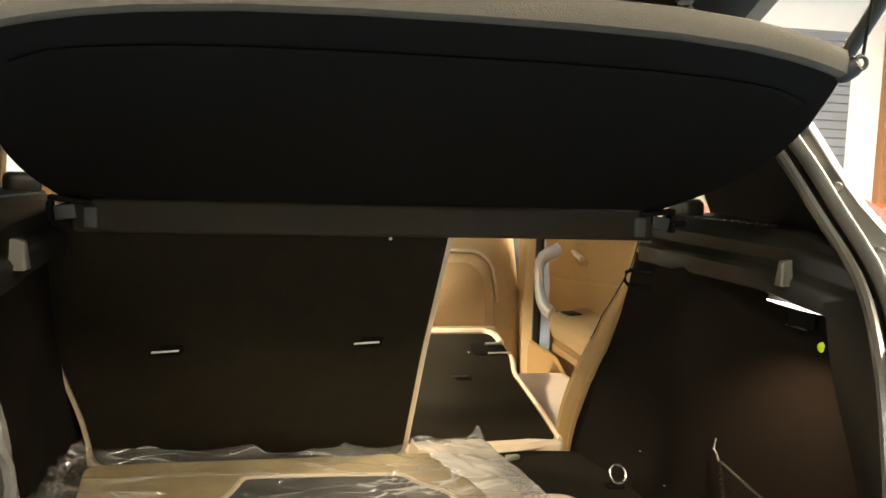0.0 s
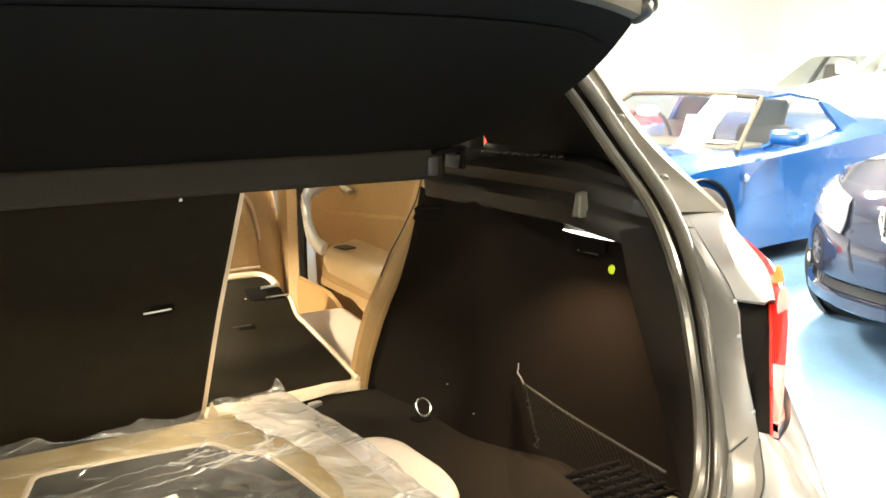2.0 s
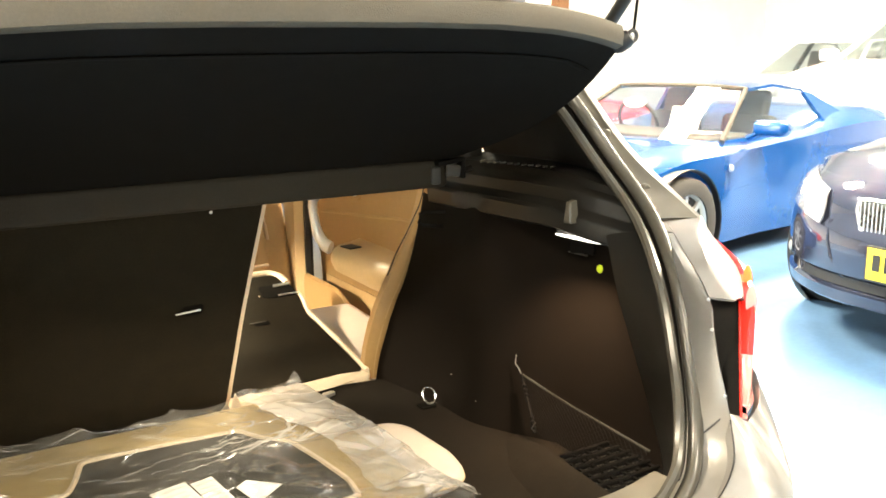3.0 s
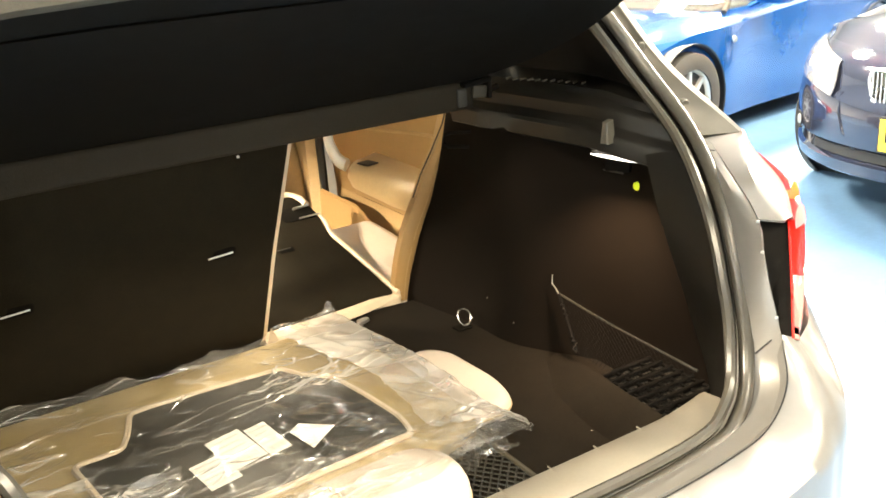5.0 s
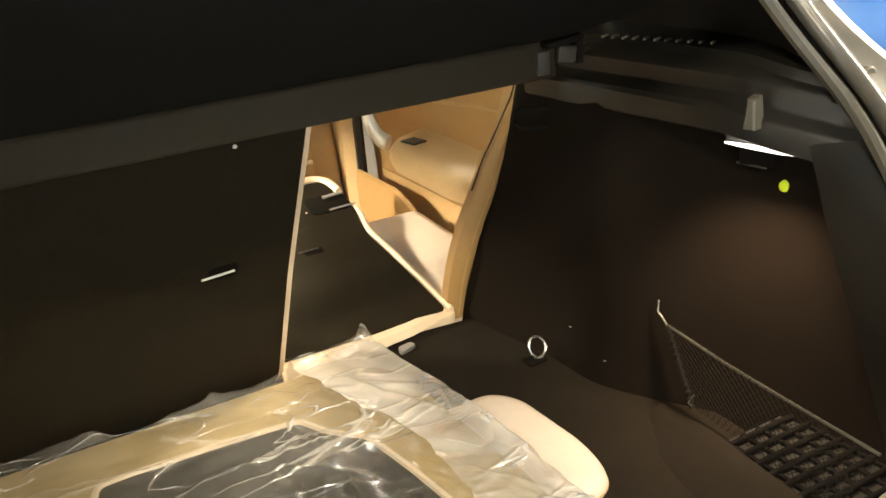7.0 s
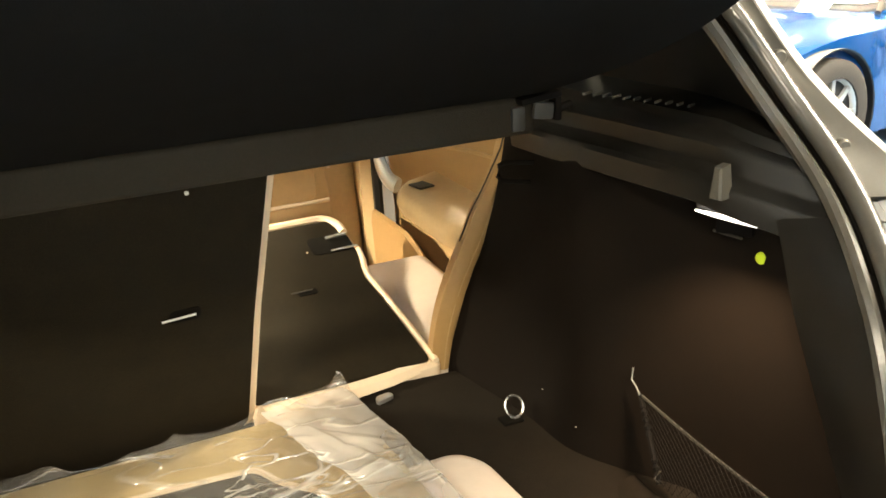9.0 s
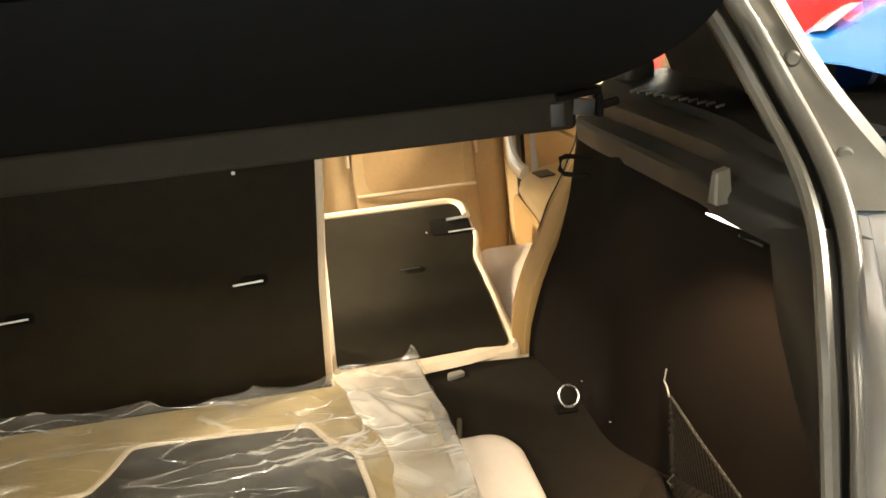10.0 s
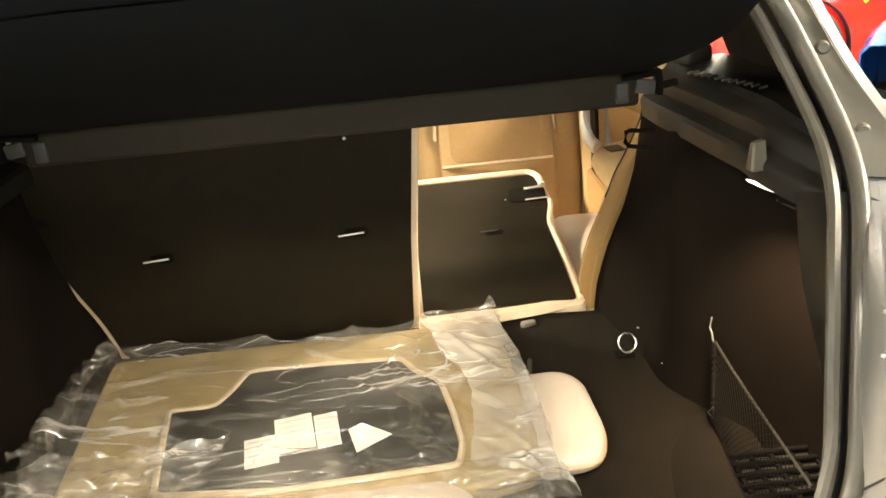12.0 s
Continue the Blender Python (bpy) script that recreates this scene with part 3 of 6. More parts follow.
    mirror = part("rear_view_mirror", box((0.02, 1.42, 1.29), (0.24, 0.03, 0.07), bevel=0.014, seg=3), PLASTIC, CAR, "black rear-view mirror")
    part("mirror_glass", box((0.02, 1.402, 1.29), (0.22, 0.004, 0.056)), CHROME, mirror, "mirror glass")


def bumper():
    inner = spline([(0.0, -0.882, 0.714), (0.25, -0.880, 0.715), (0.40, -0.876, 0.720), (0.49, -0.864, 0.728), (0.552, -0.842, 0.765), (0.575, -0.812, 0.822), (0.585, -0.832, 0.818), (0.618, -0.812, 0.806), (0.655, -0.797, 0.825), (0.76, -0.695, 0.822), (0.845, -0.55, 0.812), (0.868, -0.42, 0.80)], 66)
    outer = spline([(0.0, -0.965, 0.690), (0.25, -0.962, 0.690), (0.40, -0.955, 0.692), (0.48, -0.944, 0.693), (0.535, -0.931, 0.695), (0.572, -0.916, 0.700), (0.600, -0.905, 0.712), (0.624, -0.890, 0.728), (0.650, -0.855, 0.758), (0.762, -0.715, 0.770), (0.855, -0.55, 0.765), (0.876, -0.42, 0.755)], 66)
    for side in (right, left):
        rows = []
        for a, b in zip(inner, outer):
            d = Vector((b.x - a.x, b.y - a.y, 0)).normalized() * 0.007
            rows.append([side(p) for p in (a + Vector((0, 0.01, -0.01)), a, a.lerp(b, 0.35) + Vector((0, 0, 0.004)), a.lerp(b, 0.75) + Vector((0, 0, 0.006)), b, b + d * 0.6 + Vector((0, 0, -0.02)),
                                           b + d + Vector((0, 0, -0.09)), b + d * 1.2 + Vector((0, 0, -0.17)), Vector((b.x, b.y, 0.42)), Vector((b.x * 0.96, b.y + 0.05, 0.26)))])
        part("rear_bumper", thicken(loft(rows), 0.005), BODY, CAR, "grey metallic rear bumper")
        part("bumper_joint", tube([side(p + Vector((0, -0.002, 0.001))) for p in inner[:30]], 0.0012, 6), DARK_GAP, CAR)


def tail_lamp(side):
    a = LENS
    b = [p + Vector((0.017, -0.011, 0)) * (math.sin(math.pi * min(1, 0.04 + k / 30)) ** 0.6 if k < 30 else 0.1) for k, p in enumerate(a)]
    c = spline([(0.726, -0.610, 1.032), (0.760, -0.602, 0.990), (0.775, -0.618, 0.940), (0.775, -0.645, 0.88), (0.70, -0.745, 0.822)], 30)
    lamp = part("tail_lamp", loft([[side(p + Vector((-0.002, 0.036, 0))) for p in a], [side(p + Vector((0.0, 0.004, 0))) for p in a],
                                   [side(p + Vector((-0.01, 0.03, 0))) for p in b], [side(p + Vector((-0.012, 0.02, 0))) for p in c]]), BLACK_TRIM, CAR, "tail lamp in a black housing")
    for name, k0, k1, mat, lab in (("red_lens", 0, 9, RED_LENS, "glossy red lens"), ("amber_lens", 9, 11, AMBER_LENS, "amber indicator lens"),
                                   ("brake_lens", 11, 22, RED_LENS, "glossy red lens"), ("clear_lens", 22, 30, PINK_LENS, "pale rose lens")):
        rows = []
        for k in range(k0, k1 + 1):
            p, q, r = a[k], b[k], c[k]
            rows.append([side(v) for v in (p + Vector((0, 0.02, 0)), p, p.lerp(q, 0.35) + Vector((0, -0.006, 0)), p.lerp(q, 0.7) + Vector((0, -0.006, 0)), q, q.lerp(r, 0.5) + Vector((0.005, -0.006, 0)), r)])
        part(name, thicken(loft(rows), 0.004), mat, lamp, lab)
    p, q, r = (side(v[30]) for v in (a, b, c))
    inward = side((0.02, 0.03, 0)) if side is right else Vector((-0.02, 0.03, 0))
    part("lens_end", loft([[p, q, q.lerp(r, 0.5), r], [p + inward, q + inward, q.lerp(r, 0.5) + inward, r + inward * 0.5]]), PINK_LENS, lamp, "closed lower end of the lens")
    # the bright rim and the bulb bowls behind the lens
    part("lens_rim", tube([side(p + Vector((-0.002, 0.002, 0))) for p in a], 0.002, 6), RED_LENS, lamp)
    for f, r in ((10, 0.020), (15, 0.024)):
        p = a[f].lerp(b[f], 0.55) + Vector((0, -0.0075, 0))
        part("bulb_bowl", lathe([(0.0, 0.004), (r * 0.55, 0.002), (r, -0.002)], facing(side(p), (0.2 if side is right else -0.2, -1, 0.1)) @ Matrix.Diagonal((0.7, 1, 1, 1)), 20), AMBER_LENS if f == 10 else PINK_LENS, lamp, "round lamp bowl")


BOLSTER_EDGE = [(0.446, 0.055, 0.639), (0.450, 0.040, 0.70), (0.463, 0.028, 0.76), (0.483, 0.024, 0.81), (0.506, 0.018, 0.86), (0.523, 0.008, 0.911), (0.532, -0.002, 0.955), (0.536, -0.016, 1.0), (0.538, -0.035, 1.045), (0.540, -0.05, 1.085)]


def bolster_edge(z):
    """Where the lining meets the seat bolster at a height."""
    for a, b in zip(BOLSTER_EDGE, BOLSTER_EDGE[1:]):
        if z <= b[2]:
            return Vector(a).lerp(Vector(b), clamp((z - a[2]) / (b[2] - a[2])))
    return Vector(BOLSTER_EDGE[-1])


def lining(side):
    """Felt-covered wheel arch and the stowage recess behind it."""
    ys = [0.03, -0.05, -0.15, -0.25, -0.32, -0.38, -0.44, -0.52, -0.60, -0.675]
    xs = [0.451, 0.478, 0.500, 0.509, 0.546, 0.590, 0.625, 0.643, 0.648, 0.640]
    lean = [0.15, 0.11, 0.07, 0.08, 0.14, 0.12, 0.07, 0.03, 0.02, 0.0]
    out = 0.0 if side is right else 0.042
    levels = (0.58, 0.63, 0.66, 0.70, 0.74, 0.78, 0.82, 0.86, 0.90, 0.94, 0.99, 1.035, 1.05)
    rows = []
    line = spline([(x, y, l) for x, y, l in zip(xs, ys, lean)], 40)
    for x, y, l in line:
        l = l if side is right else min(l, -0.02)
        row = []
        for z in levels:
            q = Vector((x + out - 0.006 + l * (z - 0.63) - 0.016 * max(0, 1 - (z - 0.60) / 0.07), max(y, -0.56 - 0.42 * (1.05 - z)), z))
            e = bolster_edge(z) + Vector((-0.001, -0.004, 0))
            q = q.lerp(Vector((e.x, e.y, z)), clamp((y + 0.15) / 0.18) ** 2 if side is right else 0)
            row.append(side(q))
        rows.append(row)
    return part("boot_lining", thicken(loft(rows), 0.006), LINING, CAR, "dark felt wheel-arch lining")


def ledge(side, lamp_on):
    face = spline([(0.506, -0.070, 0), (0.511, -0.155, 0), (0.524, -0.25, 0), (0.540, -0.40, 0), (0.556, -0.48, 0), (0.590, -0.560, 0), (0.612, -0.605, 0)], 26)
    prof = [(0.085, 1.030), (0.012, 1.031), (0.003, 1.036), (0.0, 1.066), (0.004, 1.073), (0.020, 1.079), (0.023, 1.084), (0.021, 1.106), (0.025, 1.112), (0.040, 1.117), (0.044, 1.122), (0.05, 1.129), (0.14, 1.132)]
    rows = []
    for p in face:
        row = []
        for d, z in prof:
            shrink = 1 - 0.95 * clamp((-p.y - 0.38) / 0.2)
            z += 0.006 * max(0, 1.1 - z) / 0.07 - 0.030 * max(0, -p.y - 0.43) / 0.16
            row.append(side((p.x + (d if d < 0.03 else 0.03 + (d - 0.03) * shrink), max(p.y, -0.475 - 1.08 * (1.155 - z)), z)))
        rows.append(row)
    l = part("boot_ledge", thicken(loft(rows), 0.004), POST_BLACK, CAR, "ribbed black plastic side ledge")
    c = side((0.550, -0.474, 1.072))
    inward = (c - side((0.70, -0.44, 1.076))).normalized()
    m = facing(c, inward)
    bm = loft([[m @ Vector(v) for v in ((-0.0085, -0.018, -0.01), (0.0085, -0.018, -0.01), (0.0052, 0.020, -0.01), (-0.0052, 0.020, -0.01))],
                                      [m @ Vector(v) for v in ((-0.0082, -0.0175, 0.009), (0.0082, -0.0175, 0.009), (0.005, 0.018, 0.005), (-0.005, 0.018, 0.005))],
                                      [m @ Vector(v) for v in ((-0.0058, -0.016, 0.0112), (0.0058, -0.016, 0.0112), (0.003, 0.015, 0.0072), (-0.003, 0.015, 0.0072))]], closed=True, cap=True)
    part("bag_hook", bm, KNOB_GREY, l, "grey plastic bag hook", smooth=False)
    # speaker slots on top of the ledge
    for k in range(11):
        f = k / 10
        p = side((0.553 + 0.05 * f, -0.205 - 0.15 * f, 1.1325))
        part("vent_slat", box(p, (0.022 - 0.008 * f, 0.0035, 0.004), pose(0, 0, 0, 0, 0, 25), bevel=0.001, seg=1), KNOB_GREY, l, "short moulded slat")
    part("belt_guide", box(side((0.585, -0.095, 1.140)), (0.055, 0.05, 0.036), pose(0, 0, 0, 0, 0, 20), bevel=0.012, seg=3), PLASTIC, l)
    if lamp_on:
        a, b = Vector((0.557, -0.428, 1.0265)), Vector((0.594, -0.507, 1.0190))
        d = (b - a).normalized()
        m = Matrix.Translation((a + b) / 2) @ Matrix((d, Vector((-0.95, -0.3, -0.5)).cross(d).normalized(), Vector((-0.95, -0.3, -0.5)).normalized())).transposed().to_4x4()
        lamp = part("boot_lamp", box((0, 0, 0), (1, 1, 1), m @ Matrix.Translation((0, 0.003, -0.010)) @ Matrix.Diagonal((0.094, 0.012, 0.012, 1)), bevel=0.002), PLASTIC, CAR, "small lamp housing")
        part("lamp_cover", tube([m @ Vector((-0.046 + 0.092 * k / 20, 0, 0)) for k in range(21)], 0.0038, 10, flat=0.75, taper=lambda f: 0.25 + 0.75 * math.sin(math.pi * min(1, 0.08 + 0.92 * (1 - f))) ** 0.6), BOOT_LAMP, lamp, "glowing lamp cover")
        light = bpy.data.lights.new("boot_lamp_light", "AREA")
        light.shape, light.size, light.size_y, light.energy, light.color = "RECTANGLE", 0.09, 0.015, 1.35, (1.0, 0.72, 0.46)
        new("boot_lamp_light", light).matrix_world = facing((a + b) / 2 + Vector((-0.028, 0.0, -0.016)), (-0.10, -0.02, 0.95))
        light.spread = math.radians(95)
        # socket and release button
        s = part("power_socket", box((0.626, -0.418, 0.998), (0.016, 0.046, 0.034), pose(0, 0, 0, 0, 0, 28), bevel=0.003), BLACK_TRIM, CAR, "black power socket with flap")
        part("socket_flap", tube([(0.611, -0.395, 0.9825), (0.622, -0.434, 0.9805)], 0.0016, 6), KNOB_GREY, s, "thin grey flap edge")
        part("socket_mark", tube([(0.612, -0.412, 1.010), (0.617, -0.428, 1.009)], 0.0014, 6), WHITE_PLASTIC, s, "small white mark")
        part("release_button", lathe([(0.0, 0.003), (0.006, 0.003), (0.0085, 0.001), (0.0088, -0.014)], facing((0.639, -0.452, 0.9575), (-0.9, -0.4, 0)), 24), LIME, CAR, "round lime-green button")


def rear_trim(side):
    """Plastic post trim between the recess and the seal, and the pillar lining above."""
    edge = spline([(0.578, -0.530, 1.040), (0.575, -0.545, 1.012), (0.572, -0.568, 0.955), (0.578, -0.588, 0.895), (0.590, -0.610, 0.82), (0.604, -0.630, 0.74), (0.612, -0.642, 0.69), (0.612, -0.655, 0.64)], 24)
    rows = []
    for k in range(25):
        s = SEAL[round(31 + k * 0.92)]
        a = s + Vector((-0.014, 0.012, 0.0))
        e = edge[k]
        rows.append([side(p) for p in (s + Vector((0.004, 0.012, 0.0)), a, a.lerp(e, 0.3) + Vector((-0.003, 0, 0)), a.lerp(e, 0.65) + Vector((-0.004, 0, 0)), a.lerp(e, 0.94), e, e + Vector((0.008, -0.003, 0)), e + Vector((0.075, -0.02, 0)))])
    part("post_trim", thicken(loft(rows), 0.003), POST_BLACK, CAR, "black grained post trim")
    rows = []
    for k in range(8, 35):
        p = SEAL[k]
        v = (k - 8) / 26
        far = Vector((0.585, 0.02, 1.375)).lerp(Vector((0.675, -0.05, 1.105)), v)
        a = p + Vector((-0.004, 0.004, -0.003))
        rows.append([side(q) for q in (a, a.lerp(far, 0.15) + Vector((0.012, 0, 0)), a.lerp(far, 0.4) + Vector((0.03, 0, 0)), a.lerp(far, 0.7) + Vector((0.028, 0, 0)), far)])
    part("pillar_trim", thicken(loft(rows), 0.004), BLACK_TRIM, CAR, "black cloth covered rear pillar")


def sill():
    rows = []
    xs = [-0.40 + k * 0.02 for k in range(47)]
    for x in xs:
        f = max(0, (abs(x - 0.05) - 0.36) / 0.13)
        lift = 0.02 * min(1, f) ** 2
        rows.append([(x, -0.690, 0.60), (x, -0.704, 0.672 + lift), (x, -0.712, 0.690 + lift), (x, -0.722, 0.698 + lift), (x, -0.760, 0.701 + lift), (x, -0.785, 0.703 + lift), (x, -0.797, 0.698 + lift)])
    s = part("sill_trim", thicken(loft(rows), 0.004), TRIM_GREY, CAR, "grey plastic loading sill cover")
    for k in range(11):
        x = -0.36 + k * 0.083
        part("sill_notch", box((x, -0.724, 0.6975), (0.002, 0.020, 0.003), bevel=0.0006, seg=1), TRIM_GREY, s)


def boot_floor():
    rows = []
    for k in range(29):
        y = 0.03 - k * 0.026
        z = 0.645 - 0.035 * k / 28
        rows.append([(x, y, z + 0.0025 * math.sin(x * 23 + y * 9)) for x in [-0.58 + j * 0.0415 for j in range(29)]])
    f = part("boot_floor", thicken(loft(rows), 0.012), CARPET, CAR, "worn dark carpet of the boot floor")
    # the ridge of the recess and its ribbed tray
    ridge = spline([(0.520, -0.36, 0.633), (0.512, -0.40, 0.640), (0.505, -0.47, 0.650), (0.494, -0.56, 0.650), (0.490, -0.69, 0.645)], 20)
    rows = [[p + Vector((-0.075, 0, 0.645 - 0.048 * (0.03 - p.y) - 0.008 - p.z)), p + Vector((-0.045, 0, -0.018)), p + Vector((-0.018, 0, -0.003)), p + Vector((-0.004, 0, 0.005)),
             p + Vector((0.006, 0, 0.005)), p + Vector((0.012, 0, 0.0)), p + Vector((0.014, 0, -0.04))] for p in ridge]
    part("recess_ridge", loft(rows), CARPET, CAR, "felt covered ridge")
    tray = part("recess_tray", box((0.57, -0.585, 0.638), (0.16, 0.20, 0.012)), PLASTIC, CAR, "black ribbed rubber tray")
    for k in range(8):
        part("rib", box((0.57, -0.50 - k * 0.024, 0.648), (0.15, 0.008, 0.01), bevel=0.002, seg=1), BLACK_TRIM, tray)
    for k in range(5):
        part("rib", box((0.515 + k * 0.028, -0.585, 0.646), (0.006, 0.19, 0.006)), BLACK_TRIM, tray)
    # tie-down ring on its plate
    plate = part("ring_plate", box((0.450, -0.152, 0.640), (0.034, 0.026, 0.006), bevel=0.003), RECESS, CAR)
    part("tie_down_ring", ring((0.456, -0.152, 0.661), 0.0165, 0.0020, pose(0, 0, 0, 62, 0, 12)), CHROME, plate, "chromed steel tie-down ring")
    part("carpet_clip", slab(rounded([(0.285, -0.018), (0.318, -0.008), (0.314, 0.006), (0.288, 0.002)], 0.008), 0.644, 0.651, 0.002), STEEL, CAR, "pale plastic carpet clip")
    for x, y, z in ((0.452, -0.245, 0.735), (0.478, -0.29, 0.69), (0.40, -0.60, 0.632)):
        part("lint", box((x, y, z), (0.0014, 0.0022, 0.001), pose(0, 0, 0, 10, 20, 30)), WHITE_PLASTIC, CAR, "speck of white lint")


def striker(side):
    a = side((0.497, -0.155, 1.030))
    pts = [side(p) for p in ((0.515, -0.125, 1.026), (0.482, -0.098, 1.025), (0.476, -0.092, 1.021), (0.474, -0.091, 1.004), (0.479, -0.096, 0.998), (0.512, -0.120, 0.996))]
    if side is left:
        part("latch_bracket", box(side((0.506, -0.115, 1.005)), (0.05, 0.035, 0.07), pose(0, 0, 0, 6, 0, 18), bevel=0.008, seg=3), BLACK_TRIM, CAR, "black latch bracket")
    part("seat_striker", tube(pts, 0.0038, 8), BLACK_TRIM, CAR, "black seat latch loop")


def cabin():
    # rear door with its card, arm-rest and pull
    for side, full in ((right, True), (left, False)):
        rows = []
        for k in range(21):
            y = -0.16 + k * 0.049
            rows.append([side(p) for p in ((0.67, y, 0.40), (0.662, y, 0.48), (0.655, y, 0.60), (0.654, y, 0.70), (0.652, y, 0.74), (0.645, y, 0.86), (0.640, y, 0.93), (0.628, y, 0.985), (0.640, y, 1.035), (0.70, y, 1.055))])
        door = part("rear_door_card", thicken(loft(rows), 0.01), DOOR_TAN, CAR, "tan vinyl rear door card")
        part("window_ledge", tube([side((0.652, -0.16, 1.05)), side((0.652, 0.82, 1.05))], 0.014, 8), LEATHER, door)
        part("card_seam", tube(spline([side((0.636, -0.14, 0.953)), side((0.636, 0.25, 0.938)), side((0.637, 0.45, 0.918)), side((0.641, 0.78, 0.886))], 16), 0.0045, 6), BROWN_VINYL, door, "stitched seam")
        rows = []
        for k in range(19):
            f = k / 18
            y = 0.06 + f * 0.485
            w = 0.118 * min(1, 0.55 + 1.2 * f) * (math.sqrt(max(0.02, 1 - ((f - 0.78) / 0.22) ** 2)) if f > 0.78 else 1.0)
            z = 0.842 - 0.010 * (1 - f) ** 2
            rows.append([side(p) for p in ((0.66, y, z - 0.092), (0.652 - w * 0.25, y, z - 0.090), (0.648 - w * 0.62, y, z - 0.076), (0.642 - w * 0.92, y, z - 0.055), (0.640 - w, y, z - 0.030), (0.644 - w, y, z - 0.012), (0.654 - w, y, z - 0.003), (0.668 - w * 0.85, y, z), (0.66, y, z + 0.004))])
        part("armrest", loft(rows, cap=True), LEATHER, door, "padded tan door arm-rest")
        pull = spline([side((0.552, 0.520, 0.832)), side((0.541, 0.540, 0.842)), side((0.535, 0.562, 0.866)), side((0.538, 0.588, 0.90)), side((0.548, 0.612, 0.955)), side((0.60, 0.62, 0.985))], 18)
        part("door_pull", tube(pull, 0.013, 10, flat=1.4), SILVER_TRIM, door, "curved silver door pull")
        part("release_bowl", ring(side((0.634, 0.545, 0.978)), 0.036, 0.004, facing((0, 0, 0), (1, 0, 0)) @ Matrix.Diagonal((1.45, 0.8, 1, 1)), n=28), DOOR_TAN, door, "oval bowl round the door release")
        part("door_latch", tube([side(p) for p in ((0.628, 0.585, 0.986), (0.616, 0.56, 0.986), (0.612, 0.53, 0.981), (0.618, 0.50, 0.972))], 0.0075, 8, flat=0.7, taper=lambda f: 0.7 + 0.5 * f), CHROME, door, "chrome door release lever")
        sw = part("window_switch", box(side((0.578, 0.452, 0.8445)), (0.036, 0.045, 0.004), pose(0, 0, 0, 0, 0, 10), bevel=0.001, seg=1), PLASTIC, door, "black window switch")
        rows = []
        for k in range(13):
            y = 0.16 + k * 0.05
            lip = 0.598 + 0.115 * clamp((y - 0.20) / 0.34) ** 1.4
            x = 0.574 + 0.55 * max(0, 0.30 - y)
            rows.append([side(p) for p in ((0.655, y, 0.42), (x + 0.015, y, 0.45), (x, y, 0.52), (x - 0.004, y, lip - 0.03), (x - 0.001, y, lip - 0.006), (x + 0.006, y, lip), (x + 0.012, y, lip - 0.004), (x + 0.014, y, lip - 0.03))])
        part("map_pocket", thicken(loft(rows), 0.004), DOOR_TAN, door, "tan door pocket with a swept lip")
        part("pocket_well", thicken(loft([[side(p) for p in ((0.650, y, 0.50), (0.648, y, 0.70))] for y in (0.10, 0.4, 0.77)]), 0.002), BROWN_VINYL, door, "brown lining behind the pocket")
    for side in (right, left):
        post = part("door_post", thicken(loft([[side(p) for p in ((0.60, 0.80, z), (0.575, 0.83, z), (0.585, 0.93, z), (0.66, 0.95, z))] for z in (0.35, 0.7, 1.0, 1.2, 1.38)]), 0.01), LEATHER, CAR, "tan lower door post")
        part("door_gap", tube([side((0.602, 0.79, 0.4)), side((0.602, 0.79, 1.1))], 0.012, 6), DARK_GAP, CAR)
    # tan lining of the far rear pillar, with the belt running down it
    part("pillar_lining", thicken(loft([[(-0.655 + 0.03 * clamp((z - 1.2) / 0.2) - 0.01 * math.sin(f * math.pi), -0.02 + f * 0.23, z) for f in (0, 0.2, 0.4, 0.6, 0.8, 1)] for z in (1.04, 1.12, 1.2, 1.3, 1.39)]), 0.008), DOOR_TAN, CAR, "tan padded rear pillar lining")
    part("seat_belt", thicken(loft([[(-0.632, 0.08 + 0.08 * f, 1.05 + 0.33 * f), (-0.632, 0.115 + 0.08 * f, 1.05 + 0.33 * f)] for f in (0, 0.5, 1)]), 0.002), CREAM, CAR, "pale webbing of a seat belt")
    part("cabin_floor", box((0, 1.2, 0.34), (1.3, 1.9, 0.03)), CARPET, CAR, "dark carpeted cabin floor")


